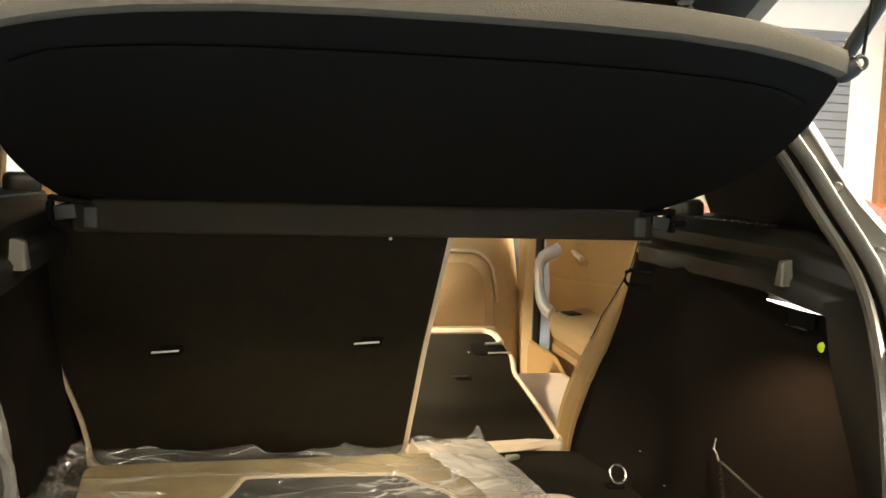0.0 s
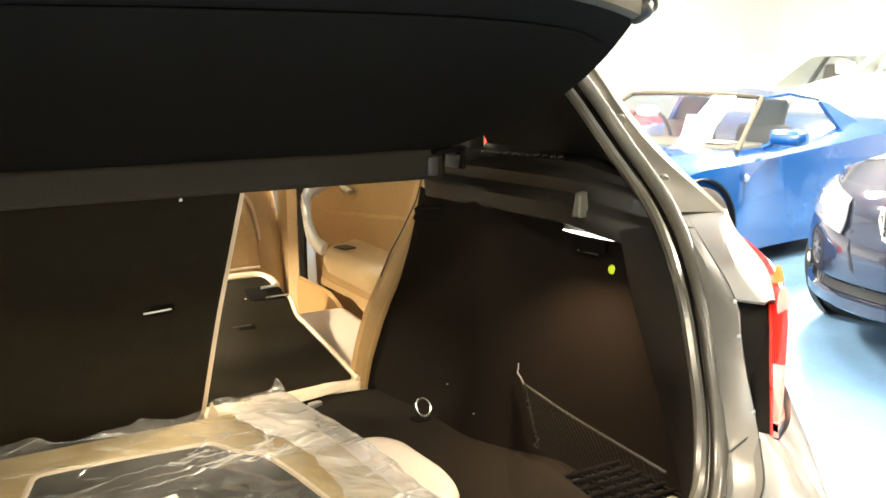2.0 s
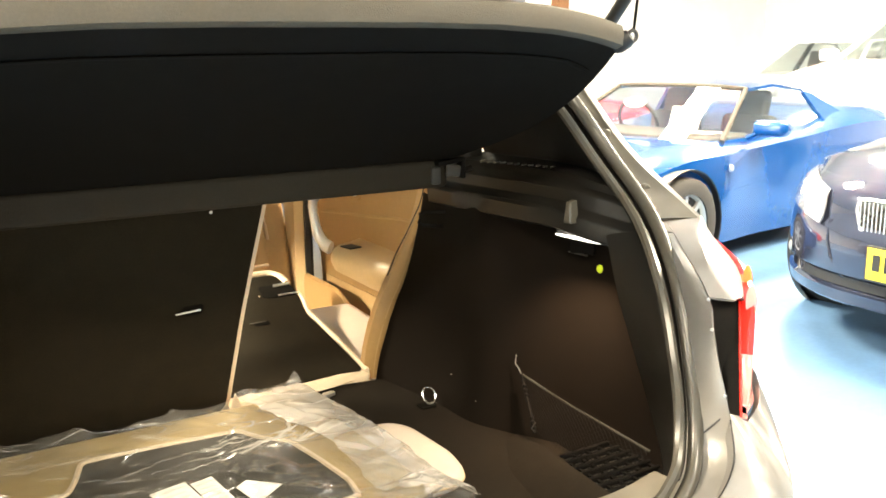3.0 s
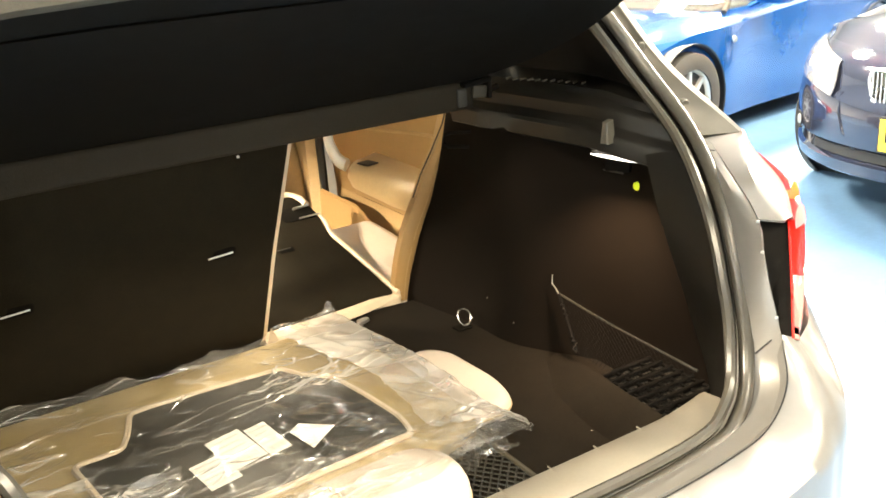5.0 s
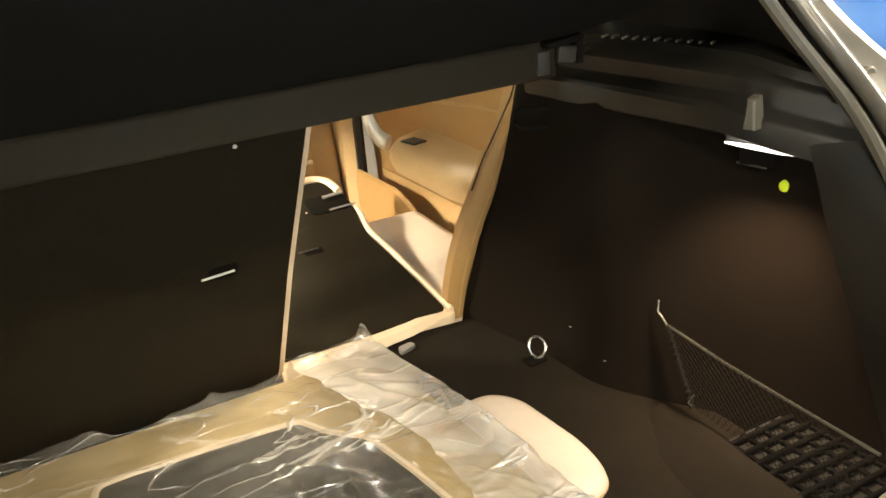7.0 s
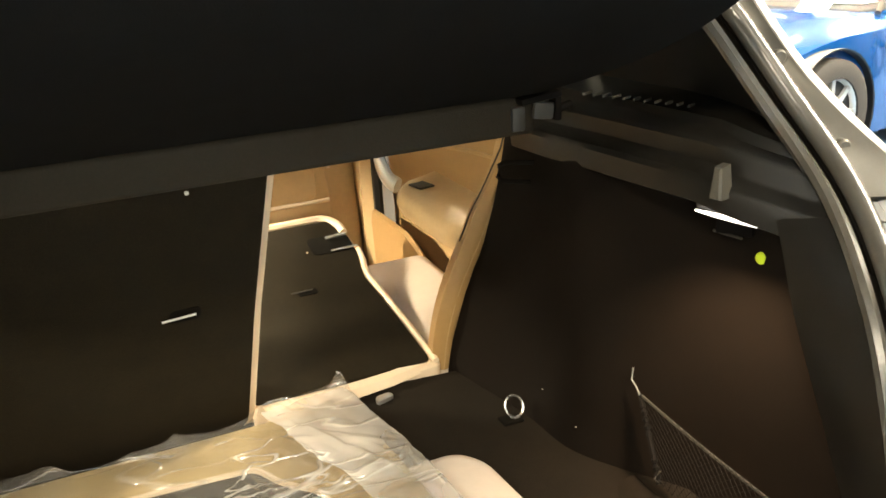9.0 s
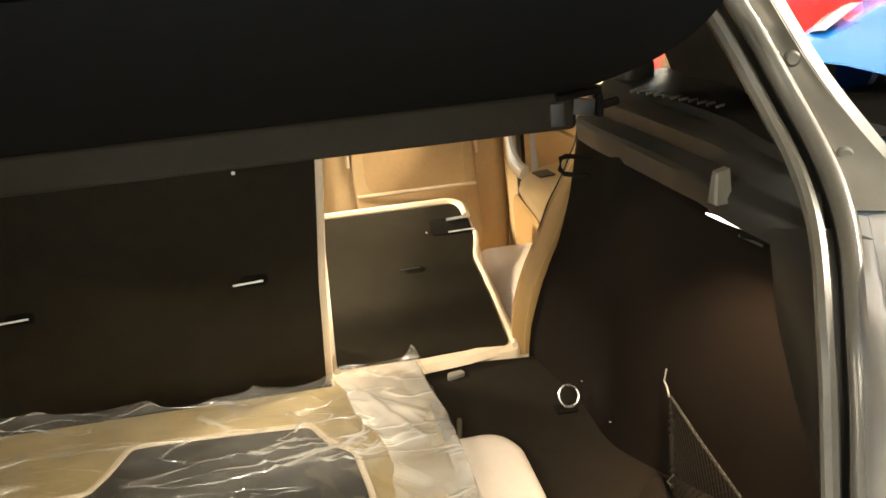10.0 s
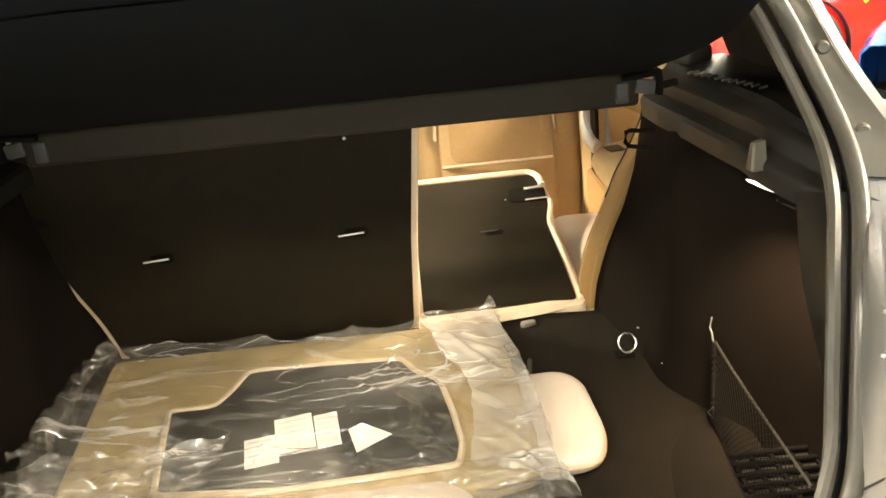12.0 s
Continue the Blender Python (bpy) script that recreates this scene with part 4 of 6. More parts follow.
def front_seat(cx):
    s = thing("front_seat", (cx, 1.05, 0.355), "tan leather front seat with a pocket on its back", "car seat", "front seats")
    lean = pose(0, 0, 0, -17, 0, 0)
    rows = []
    for k in range(13):
        v = k / 12
        w = 0.252 - 0.035 * v ** 3 - 0.03 * (1 - v) ** 3
        d = 0.07 - 0.015 * v
        sec = []
        for a in range(20):
            t = 2 * math.pi * a / 20
            c, si = math.cos(t), math.sin(t)
            x = w * (abs(c) ** 0.4) * (1 if c > 0 else -1)
            y = d * (abs(si) ** 0.55) * (1 if si > 0 else -1) + (0.02 * (abs(x) / w) ** 3 if si > 0 else 0)
            sec.append(Matrix.Translation((cx, 0.86, 0.50)) @ lean @ Vector((x, y, 0.66 * v)))
        rows.append(sec)
    part("backrest", loft(rows, closed=True, cap=True), LEATHER, s, "padded tan leather backrest")
    m = Matrix.Translation((cx, 0.86, 0.50)) @ lean
    out = rounded([(-0.155, 0.05), (0.155, 0.05), (0.155, 0.33), (0.142, 0.40), (0.105, 0.432), (-0.105, 0.432), (-0.142, 0.40), (-0.155, 0.33)], 0.03)
    part("back_panel", slab(out, 0.066, 0.078, 0.006, m=m @ Matrix(((1, 0, 0, 0), (0, 0, -1, 0), (0, 1, 0, 0), (0, 0, 0, 1)))), LEATHER, s, "moulded tan back panel")
    loop = [(-0.165, 0.06), (-0.165, 0.33), (-0.152, 0.41), (-0.11, 0.442), (0.11, 0.442), (0.152, 0.41), (0.165, 0.33), (0.165, 0.06)]
    part("back_piping", tube([m @ Vector((x, -0.069, z)) for x, z in rounded(loop, 0.05)[6:-6]], 0.005, 6), CREAM, s, "pale piping round the back")
    part("pocket_well", slab(rounded([(-0.125, 0.222), (0.125, 0.222), (0.125, 0.36), (0.09, 0.405), (-0.09, 0.405), (-0.125, 0.36)], 0.03), 0.0785, 0.0795, 0.0, m=m @ Matrix(((1, 0, 0, 0), (0, 0, -1, 0), (0, 1, 0, 0), (0, 0, 0, 1)))), BROWN_VINYL, s, "darker recessed pocket")
    part("pocket_seam", tube([m @ Vector((x, -0.083 - 0.012 * (1 - (x / 0.15) ** 2), 0.215)) for x in (-0.15, -0.1, -0.05, 0, 0.05, 0.1, 0.15)], 0.005, 6), CREAM, s, "stitched pocket edge")
    part("cushion", box((cx, 1.14, 0.47), (0.48, 0.50, 0.16), bevel=0.05, seg=4), LEATHER, s)
    part("seat_base", box((cx, 1.12, 0.375), (0.42, 0.44, 0.05), bevel=0.01), PLASTIC, s)
    hm = m @ Matrix.Translation((0, 0.0, 0.76))
    part("headrest", box((0, 0, 0), (1, 1, 1), hm @ Matrix.Diagonal((0.25, 0.09, 0.17, 1)), bevel=0.035, seg=4), LEATHER, s, "tan leather headrest")
    for sx in (-0.05, 0.05):
        part("headrest_post", tube([m @ Vector((sx, 0, 0.62)), m @ Vector((sx, 0, 0.72))], 0.006, 8), CHROME, s)


def rear_seat():
    base = Vector((0.0, 0.002, 0.665))
    v = Vector((0, -0.384, 0.923)).normalized()
    n = Vector((0, -v.z, v.y))
    m = Matrix.Translation(base) @ Matrix((Vector((1, 0, 0)), v, n)).transposed().to_4x4()
    s = thing("bench_seat", (-0.18, 0.05, 0.645), "upright rear backrest with a dark carpeted back and cream edge", "car seat")
    out = rounded([(-0.468, -0.02), (0.098, -0.02), (0.112, 0.22), (0.138, 0.51), (-0.50, 0.51), (-0.530, 0.30), (-0.510, 0.19), (-0.485, 0.09)], 0.03)
    part("backrest_pad", slab(out, -0.11, -0.006, 0.006, m=m), CREAM, s, "cream leather cushion seen as an edge")
    inner = rounded([(-0.458, -0.014), (0.086, -0.014), (0.100, 0.22), (0.126, 0.505), (-0.49, 0.505), (-0.517, 0.30), (-0.496, 0.19), (-0.471, 0.09)], 0.028)
    part("back_carpet", slab(inner, -0.005, 0.0, 0.002, m=m), SEATBACK, s, "dark carpet covering")
    # each tether bar over a flat dark patch in place of recess shade
    for x, h in ((0.0, 0.252), (-0.335, 0.238)):
        r = part("tether_recess", slab(rounded([(x - 0.014, h - 0.012), (x + 0.027, h - 0.012), (x + 0.030, h + 0.009), (x - 0.010, h + 0.008)], 0.008), 0.0003, 0.0012, m=m), RECESS, s, "flat dark patch for the shade of the tether recess")
        part("tether_bar", tube([m @ Vector((x - 0.022, h - 0.002, 0.006)), m @ Vector((x + 0.022, h + 0.001, 0.006))], 0.0017, 8), WHITE_PLASTIC, r, "pale steel tether bar")

    # the folded smaller part
    f = thing("folded_seat", (0.26, 0.25, 0.60), "folded-down smaller backrest with dark carpet and cream piping", "car seat")
    slope = Matrix.Translation((0, 0.042, 0.664)) @ pose(0, 0, 0, 12.5, 0, 0)
    out = rounded([(0.098, -0.012), (0.426, -0.010), (0.424, 0.10), (0.420, 0.20), (0.414, 0.27), (0.418, 0.33), (0.424, 0.40), (0.420, 0.49), (0.405, 0.528), (0.098, 0.528)], 0.025)
    part("backrest_pad", slab(out, -0.085, -0.004, 0.008, m=slope), CREAM, f, "cream leather cushion seen as an edge")
    inn = rounded([(0.106, 0.003), (0.406, 0.002), (0.402, 0.12), (0.397, 0.22), (0.393, 0.28), (0.401, 0.33), (0.412, 0.375), (0.412, 0.40), (0.400, 0.42), (0.404, 0.47), (0.396, 0.512), (0.106, 0.512)], 0.014)
    part("back_carpet", slab(inn, -0.003, 0.003, 0.002, m=slope), SEATBACK, f, "dark carpet covering")
    rim = rounded([(0.100, 0.521), (0.392, 0.523), (0.412, 0.49), (0.410, 0.455)], 0.03)[6:-6]
    part("top_piping", tube([slope @ Vector((x, y, 0.003)) for x, y in [(0.100, 0.521), *rim, (0.411, 0.452)]], 0.0085, 8), CREAM, f, "cream piping along the top")
    part("side_piping", tube([slope @ Vector((p.x, p.y, 0.0)) for p in spline([(0.418, 0.385, 0), (0.413, 0.345, 0), (0.402, 0.295, 0), (0.405, 0.24, 0), (0.411, 0.12, 0), (0.414, 0.0, 0)], 20)], 0.006, 8), CREAM, f, "cream side piping")
    lt = part("latch_plate", slab(rounded([(0.325, 0.385), (0.412, 0.385), (0.414, 0.445), (0.330, 0.452)], 0.016), 0.003, 0.005, 0.001, m=slope), RECESS, f, "black latch plate")
    part("latch_bar", tube([slope @ Vector((0.365, 0.430, 0.012)), slope @ Vector((0.408, 0.434, 0.012))], 0.0034, 8), CHROME, lt, "bright latch bar")
    part("latch_edge", tube([slope @ Vector((0.362, 0.386, 0.008)), slope @ Vector((0.418, 0.388, 0.008))], 0.0022, 8), STEEL, lt)
    part("pin", lathe([(0.0, 0.002), (0.0017, 0.0014), (0.002, 0.0)], slope @ Matrix.Translation((0.318, 0.402, 0.003)), 10), CREAM, f, "tiny pale pin")
    part("tether_bar", tube([slope @ Vector((0.246, 0.268, 0.008)), slope @ Vector((0.286, 0.269, 0.008))], 0.0015, 8), CAP_GREY, f, "grey tether bar")
    # again only a dark patch for the shade round the bar
    part("tether_recess", slab(rounded([(0.258, 0.260), (0.294, 0.260), (0.294, 0.278), (0.258, 0.278)], 0.006), 0.003, 0.0045, m=slope), RECESS, f)
    part("hinge_flap", thicken(loft([[(0.095, 0.000, 0.650), (0.25, 0.008, 0.651), (0.33, 0.018, 0.652), (0.40, 0.040, 0.652), (0.428, 0.060, 0.653)],
                                     [(0.095, 0.010, 0.662), (0.25, 0.017, 0.664), (0.33, 0.026, 0.664), (0.40, 0.046, 0.664), (0.427, 0.064, 0.664)],
                                     [(0.095, 0.028, 0.667), (0.25, 0.034, 0.667), (0.33, 0.041, 0.667), (0.40, 0.056, 0.667), (0.425, 0.070, 0.667)]]), 0.006), CREAM, f, "cream vinyl hinge flap")
    part("hinge_tongue", loft([[(0.098, 0.0, 0.652), (0.122, 0.006, 0.652)], [(0.099, 0.0, 0.672), (0.117, 0.008, 0.668)], [(0.103, -0.006, 0.690), (0.106, -0.003, 0.690)]]), CREAM, f, "cream tongue at the hinge")
    b = thing("seat_bolster", (0.46, 0.04, 0.64), "curved tan leather bolster beside the folded seat", "car seat")
    path = spline(BOLSTER_EDGE, 30)
    wide = [(0.032 + 0.012 * math.sin(math.pi * min(1, k / 26))) * (1 - 0.6 * clamp((k / 30 - 0.58) / 0.25)) for k in range(len(path) + 1)]
    rows = []
    for k, p in enumerate(path):
        w = wide[k]
        rows.append([p + Vector(d) for d in ((0.02, 0.03, 0), (0.002, 0.0, 0), (-0.3 * w, -0.006, 0.0), (-0.7 * w, -0.004, 0), (-w, 0.006, 0), (-w + 0.003, 0.030, 0), (0.0, 0.06, 0), (0.04, 0.07, 0))])
    part("bolster_pad", loft(rows, closed=True, cap=True), DOOR_TAN, b, "padded tan leather side")
    part("bolster_gap", tube([p + Vector((-0.003 - wide[k], 0.014, 0)) for k, p in enumerate(path) if k > 13], 0.0014, 6), DARK_GAP, b, "dark gap beside the bolster")
    part("bolster_seam", tube([p + Vector((-0.45 * wide[k], -0.004, 0)) for k, p in enumerate(path)], 0.0018, 6), BROWN_VINYL, b)
    c = thing("rear_cushion", (0.0, 0.4, 0.355), "cream leather rear seat cushion", "car seat")
    part("cushion_pad", box((0.0, 0.36, 0.475), (1.15, 0.56, 0.24), bevel=0.05, seg=4), PAD_CREAM, c)
    part("cushion_side", box((0.500, 0.26, 0.648), (0.17, 0.42, 0.085), pose(0, 0, 0, 3, 0, 0), bevel=0.036, seg=5), PAD_CREAM, c)


def parcel_shelf():
    s = thing("parcel_shelf", (0.03, -0.2, 1.10), "black cloth parcel shelf lifted on its cords", "parcel shelf")
    bm = box((0.005, -0.196, 1.116), (0.93, 0.03, 0.052), bevel=0.008, seg=3)
    part("front_rail", bm, BAND, s, "brown-grey plastic rail")
    part("rail_screw", lathe([(0.0, 0.0018), (0.0026, 0.0012), (0.0026, 0)], facing((0.018, -0.2125, 1.088), (0, -1, -0.3)), 12), WHITE_PLASTIC, s, "white screw head")
    # the hinged panel
    hinge_y, hinge_z = -0.212, 1.142
    def at(u, w):
        """u: -1 to 1 across; w: 0 at the hinge to 1 at the rear."""
        half = 0.472 + 0.066 * math.sin(w * math.pi * 0.78) - 0.022 * w
        bow = 0.062 * (1 - u * u) * w
        y = hinge_y - (0.402 + bow) * w
        z = hinge_z + (0.226 - 0.030 * abs(u) ** 4) * w + 0.012 * math.sin(w * math.pi) - 0.03 * max(0, abs(u) - 0.86) / 0.14 * math.sin(w * math.pi)
        return Vector((u * half + 0.026 * w, y, z))
    us = [-1, -0.985, -0.95, -0.9, -0.82, -0.7, -0.5, -0.25, 0, 0.25, 0.5, 0.7, 0.82, 0.9, 0.95, 0.985, 1]
    ws = [k / 16 for k in range(17)]
    up = Vector((0, 0.007, 0.014))
    bm = loft([[at(u, w) for u in us] for w in ws])
    loft([[at(u, w) + up for u in us] for w in ws], bm=bm)
    for u in (-1, 1):
        loft([[at(u, w), at(u, w) + up] for w in ws], bm=bm)
    part("shelf_panel", bm, SHELF_CLOTH, s, "black cloth covered board")
    lip = [at(u * 0.96, 0.84) for u in us[1:-1]]
    part("underside_rib", tube(lip, 0.010, 8, flat=0.25), SHELF_CLOTH, s)
    rim = [[at(u, 1.0) + Vector((0, d, h)) for u in us] for d, h in ((0.010, 0.0), (-0.004, 0.0), (-0.012, 0.006), (-0.014, 0.022), (-0.010, 0.034), (0.004, 0.038))]
    part("rear_edge", thicken(loft(rim), 0.004), SHELF_EDGE, s, "fawn plastic rear edge")
    for u in (-1, 1):
        c = at(u, 1.0)
        cap = part("corner_cap", lathe([(0.0, -0.014), (0.010, -0.013), (0.0135, -0.005), (0.0135, 0.010), (0.011, 0.017), (0.0, 0.019)], facing(c + Vector((u * 0.006, 0.0, 0.010)), (0.55 * u, -0.6, 0.55)), 20), DARK_GAP, s, "black corner cap")
        part("cord_eye", ring(c + Vector((u * 0.018, -0.012, 0.020)), 0.008, 0.003, pose(0, 0, 0, 90, 0, 0), n=14), PLASTIC, cap)
        top = c + Vector((u * 0.02, -0.012, 0.026))
        part("shelf_cord", tube([top, top + Vector((0.0, -0.03, 0.24)), top + Vector((0.0, -0.10, 0.52))], 0.0022, 6), BLACK_TRIM, s, "thin black lifting cord")
        # hinge caps at both ends of the rail
        x = 0.005 + u * 0.438
        part("rail_cap", box((x, -0.2115, 1.113), (0.020, 0.008, 0.032), bevel=0.003, seg=2), CAP_GREY, s, "grey end cap")
        part("hinge_arm", box((x + u * 0.034, -0.218, 1.121), (0.030, 0.008, 0.022), pose(0, 0, 0, 0, 8 * u, 0), bevel=0.003), CAP_GREY, s, "grey hinge arm")
        part("hinge_hood", box((x + u * 0.028, -0.216, 1.139), (0.060, 0.022, 0.009), pose(0, 0, 0, 0, -6 * u, 0), bevel=0.003), BLACK_TRIM, s)
        part("hinge_clip", box((x + u * 0.056, -0.211, 1.121), (0.010, 0.02, 0.032), bevel=0.003), BLACK_TRIM, s)
        part("hinge_pin", tube([(x + u * 0.05, -0.215, 1.118), (x + u * 0.085, -0.2, 1.12)], 0.006, 8), BLACK_TRIM, s)


def tailgate():
    rows = []
    for k in range(15):
        w = k / 14
        y, z = -0.20 - 0.80 * w, 1.475 + 0.62 * w - 0.10 * w * w
        half = 0.56 + 0.12 * w - 0.04 * w * w
        rows.append([(x * half + 0.02 + 0.03 * w, y + 0.03 * x * x, z - 0.06 * abs(x) ** 4) for x in (-1, -0.93, -0.8, -0.5, 0, 0.5, 0.8, 0.93, 1)])
    g = part("tailgate", thicken(loft(rows), 0.05), BODY, CAR, "grey metallic tailgate swung fully up")
    rows = [[Vector(p) + Vector((0, 0.012, -0.062)) for p in r[1:-1]] for r in rows[1:-1]]
    part("tailgate_lining", thicken(loft(rows), 0.012), PLASTIC, g, "black plastic inner lining")
    for side in (right, left):
        a, b = side((0.60, -0.41, 1.285)), side((0.625, -0.82, 1.74))
        strut = part("gas_strut", tube([a, a.lerp(b, 0.55)], 0.011, 10), PLASTIC, CAR, "black gas strut")
        part("strut_rod", tube([a.lerp(b, 0.53), b], 0.005, 8), PLASTIC, strut)
        conduit = spline([side((0.50, -0.21, 1.40)), side((0.47, -0.28, 1.425)), side((0.44, -0.33, 1.47)), side((0.43, -0.36, 1.53))], 40)
        part("cable_conduit", tube(conduit, 0.014, 10, taper=lambda f: 1 + 0.13 * math.sin(f * 160)), RUBBER, CAR, "ribbed rubber cable conduit")
        part("gate_hinge", box(side((0.40, -0.19, 1.45)), (0.06, 0.08, 0.03), pose(0, 0, 0, 25, 0, 0), bevel=0.006), STEEL, CAR, "bright steel tailgate hinge")


def frame_bolts():
    for p in ((0.648, -0.548, 1.112), (0.634, -0.462, 1.198)):
        for side in (right, left):
            part("frame_plug", lathe([(0.0, 0.002), (0.006, 0.003), (0.0085, 0.001), (0.009, -0.012)], facing(side(p), (-0.25 if side is right else 0.25, -0.95, 0.1)), 18), SHADED_BODY, CAR, "round rubber plug")


def diamond_net(name, corners, nu, nv, r, mat, parent, label="", sag=0.0, kind=""):
    """Crossing cords between four corners, with raised knots."""
    a, b, c, d = (Vector(p) for p in corners)
    def place(u, v):
        p = a.lerp(b, u).lerp(d.lerp(c, u), v)
        return p + Vector((0, 0, sag * 4 * u * (1 - u)))
    bm = bmesh.new()
    step = 1.0 / nu
    for sgn in (1, -1):
        for k in range(-nv, nu + nv + 1):
            pts = []
            for j in range(2 * nv + 1):
                v = j / (2 * nv)
                u = (k + sgn * j / 2) * step
                if -1e-6 <= u <= 1 + 1e-6:
                    w = place(u, v)
                    w.z += r * (0.8 if (j + (0 if sgn > 0 else 1)) % 2 else 0.2)
                    pts.append(w)
            if len(pts) > 1:
                tube(pts, r, 4, bm=bm)
    return part(name, bm, mat, parent, label, tidy=False)


def nets():
    n = thing("floor_net", (0.1, -0.55, 0.63), "black diamond-mesh luggage net stretched over the boot floor", "luggage net")
    diamond_net("net_mesh", [(-0.36, -0.14, 0.640), (0.258, -0.30, 0.633), (0.262, -0.695, 0.615), (-0.36, -0.695, 0.615)], 40, 22, 0.0016, NETTING, n)
    part("net_border", tube(spline([(0.285, -0.14, 0.641), (0.262, -0.30, 0.635), (0.258, -0.50, 0.626), (0.264, -0.695, 0.617)], 24), 0.0042, 8), NET_EDGE, n, "stitched cord border")
    t = thing("side_net", (0.53, -0.5, 0.64), "black elastic net across the side recess", "luggage net")
    a, b, c = Vector((0.545, -0.345, 0.748)), Vector((0.515, -0.428, 0.668)), Vector((0.548, -0.682, 0.722))
    part("net_top_cord", tube(spline([a, a.lerp(c, 0.4) + Vector((0, 0, -0.004)), c], 24), 0.0022, 6), NETTING, t, "frayed top cord")
    part("net_side_cord", tube([a.lerp(b, k / 24) for k in range(25)], 0.003, 6, taper=lambda f: 1.25 + 0.5 * math.sin(f * 70)), BLACK_TRIM, t, "beaded black cord")
    diamond_net("net_mesh", [a, c, (0.50, -0.672, 0.662), b], 26, 9, 0.0005, BLACK_TRIM, t)
    part("net_hook", tube([a + Vector((0.0, 0, -0.006)), a + Vector((-0.004, -0.002, 0.004)), a + Vector((-0.002, 0.008, 0.010)), a + Vector((-0.003, 0.016, 0.016)), a + Vector((0.001, 0.019, 0.032))], 0.0014, 6), STEEL, t, "bent wire hook")
    part("net_hook", tube([b + Vector((0, -0.002, 0.02)), b + Vector((-0.008, 0, 0.01)), b + Vector((0, 0, 0))], 0.0014, 6), CAP_GREY, t)


shell()
bumper()
for hand in (right, left_frame):
    tail_lamp(hand)
for hand in (right, left):
    lining(hand)
    ledge(right if hand is right else left_ledge, hand is right)
    rear_trim(hand)
    striker(hand)
sill()
boot_floor()
frame_bolts()
cabin()
front_seat(0.345)
front_seat(-0.345)
rear_seat()
parcel_shelf()
tailgate()
nets()


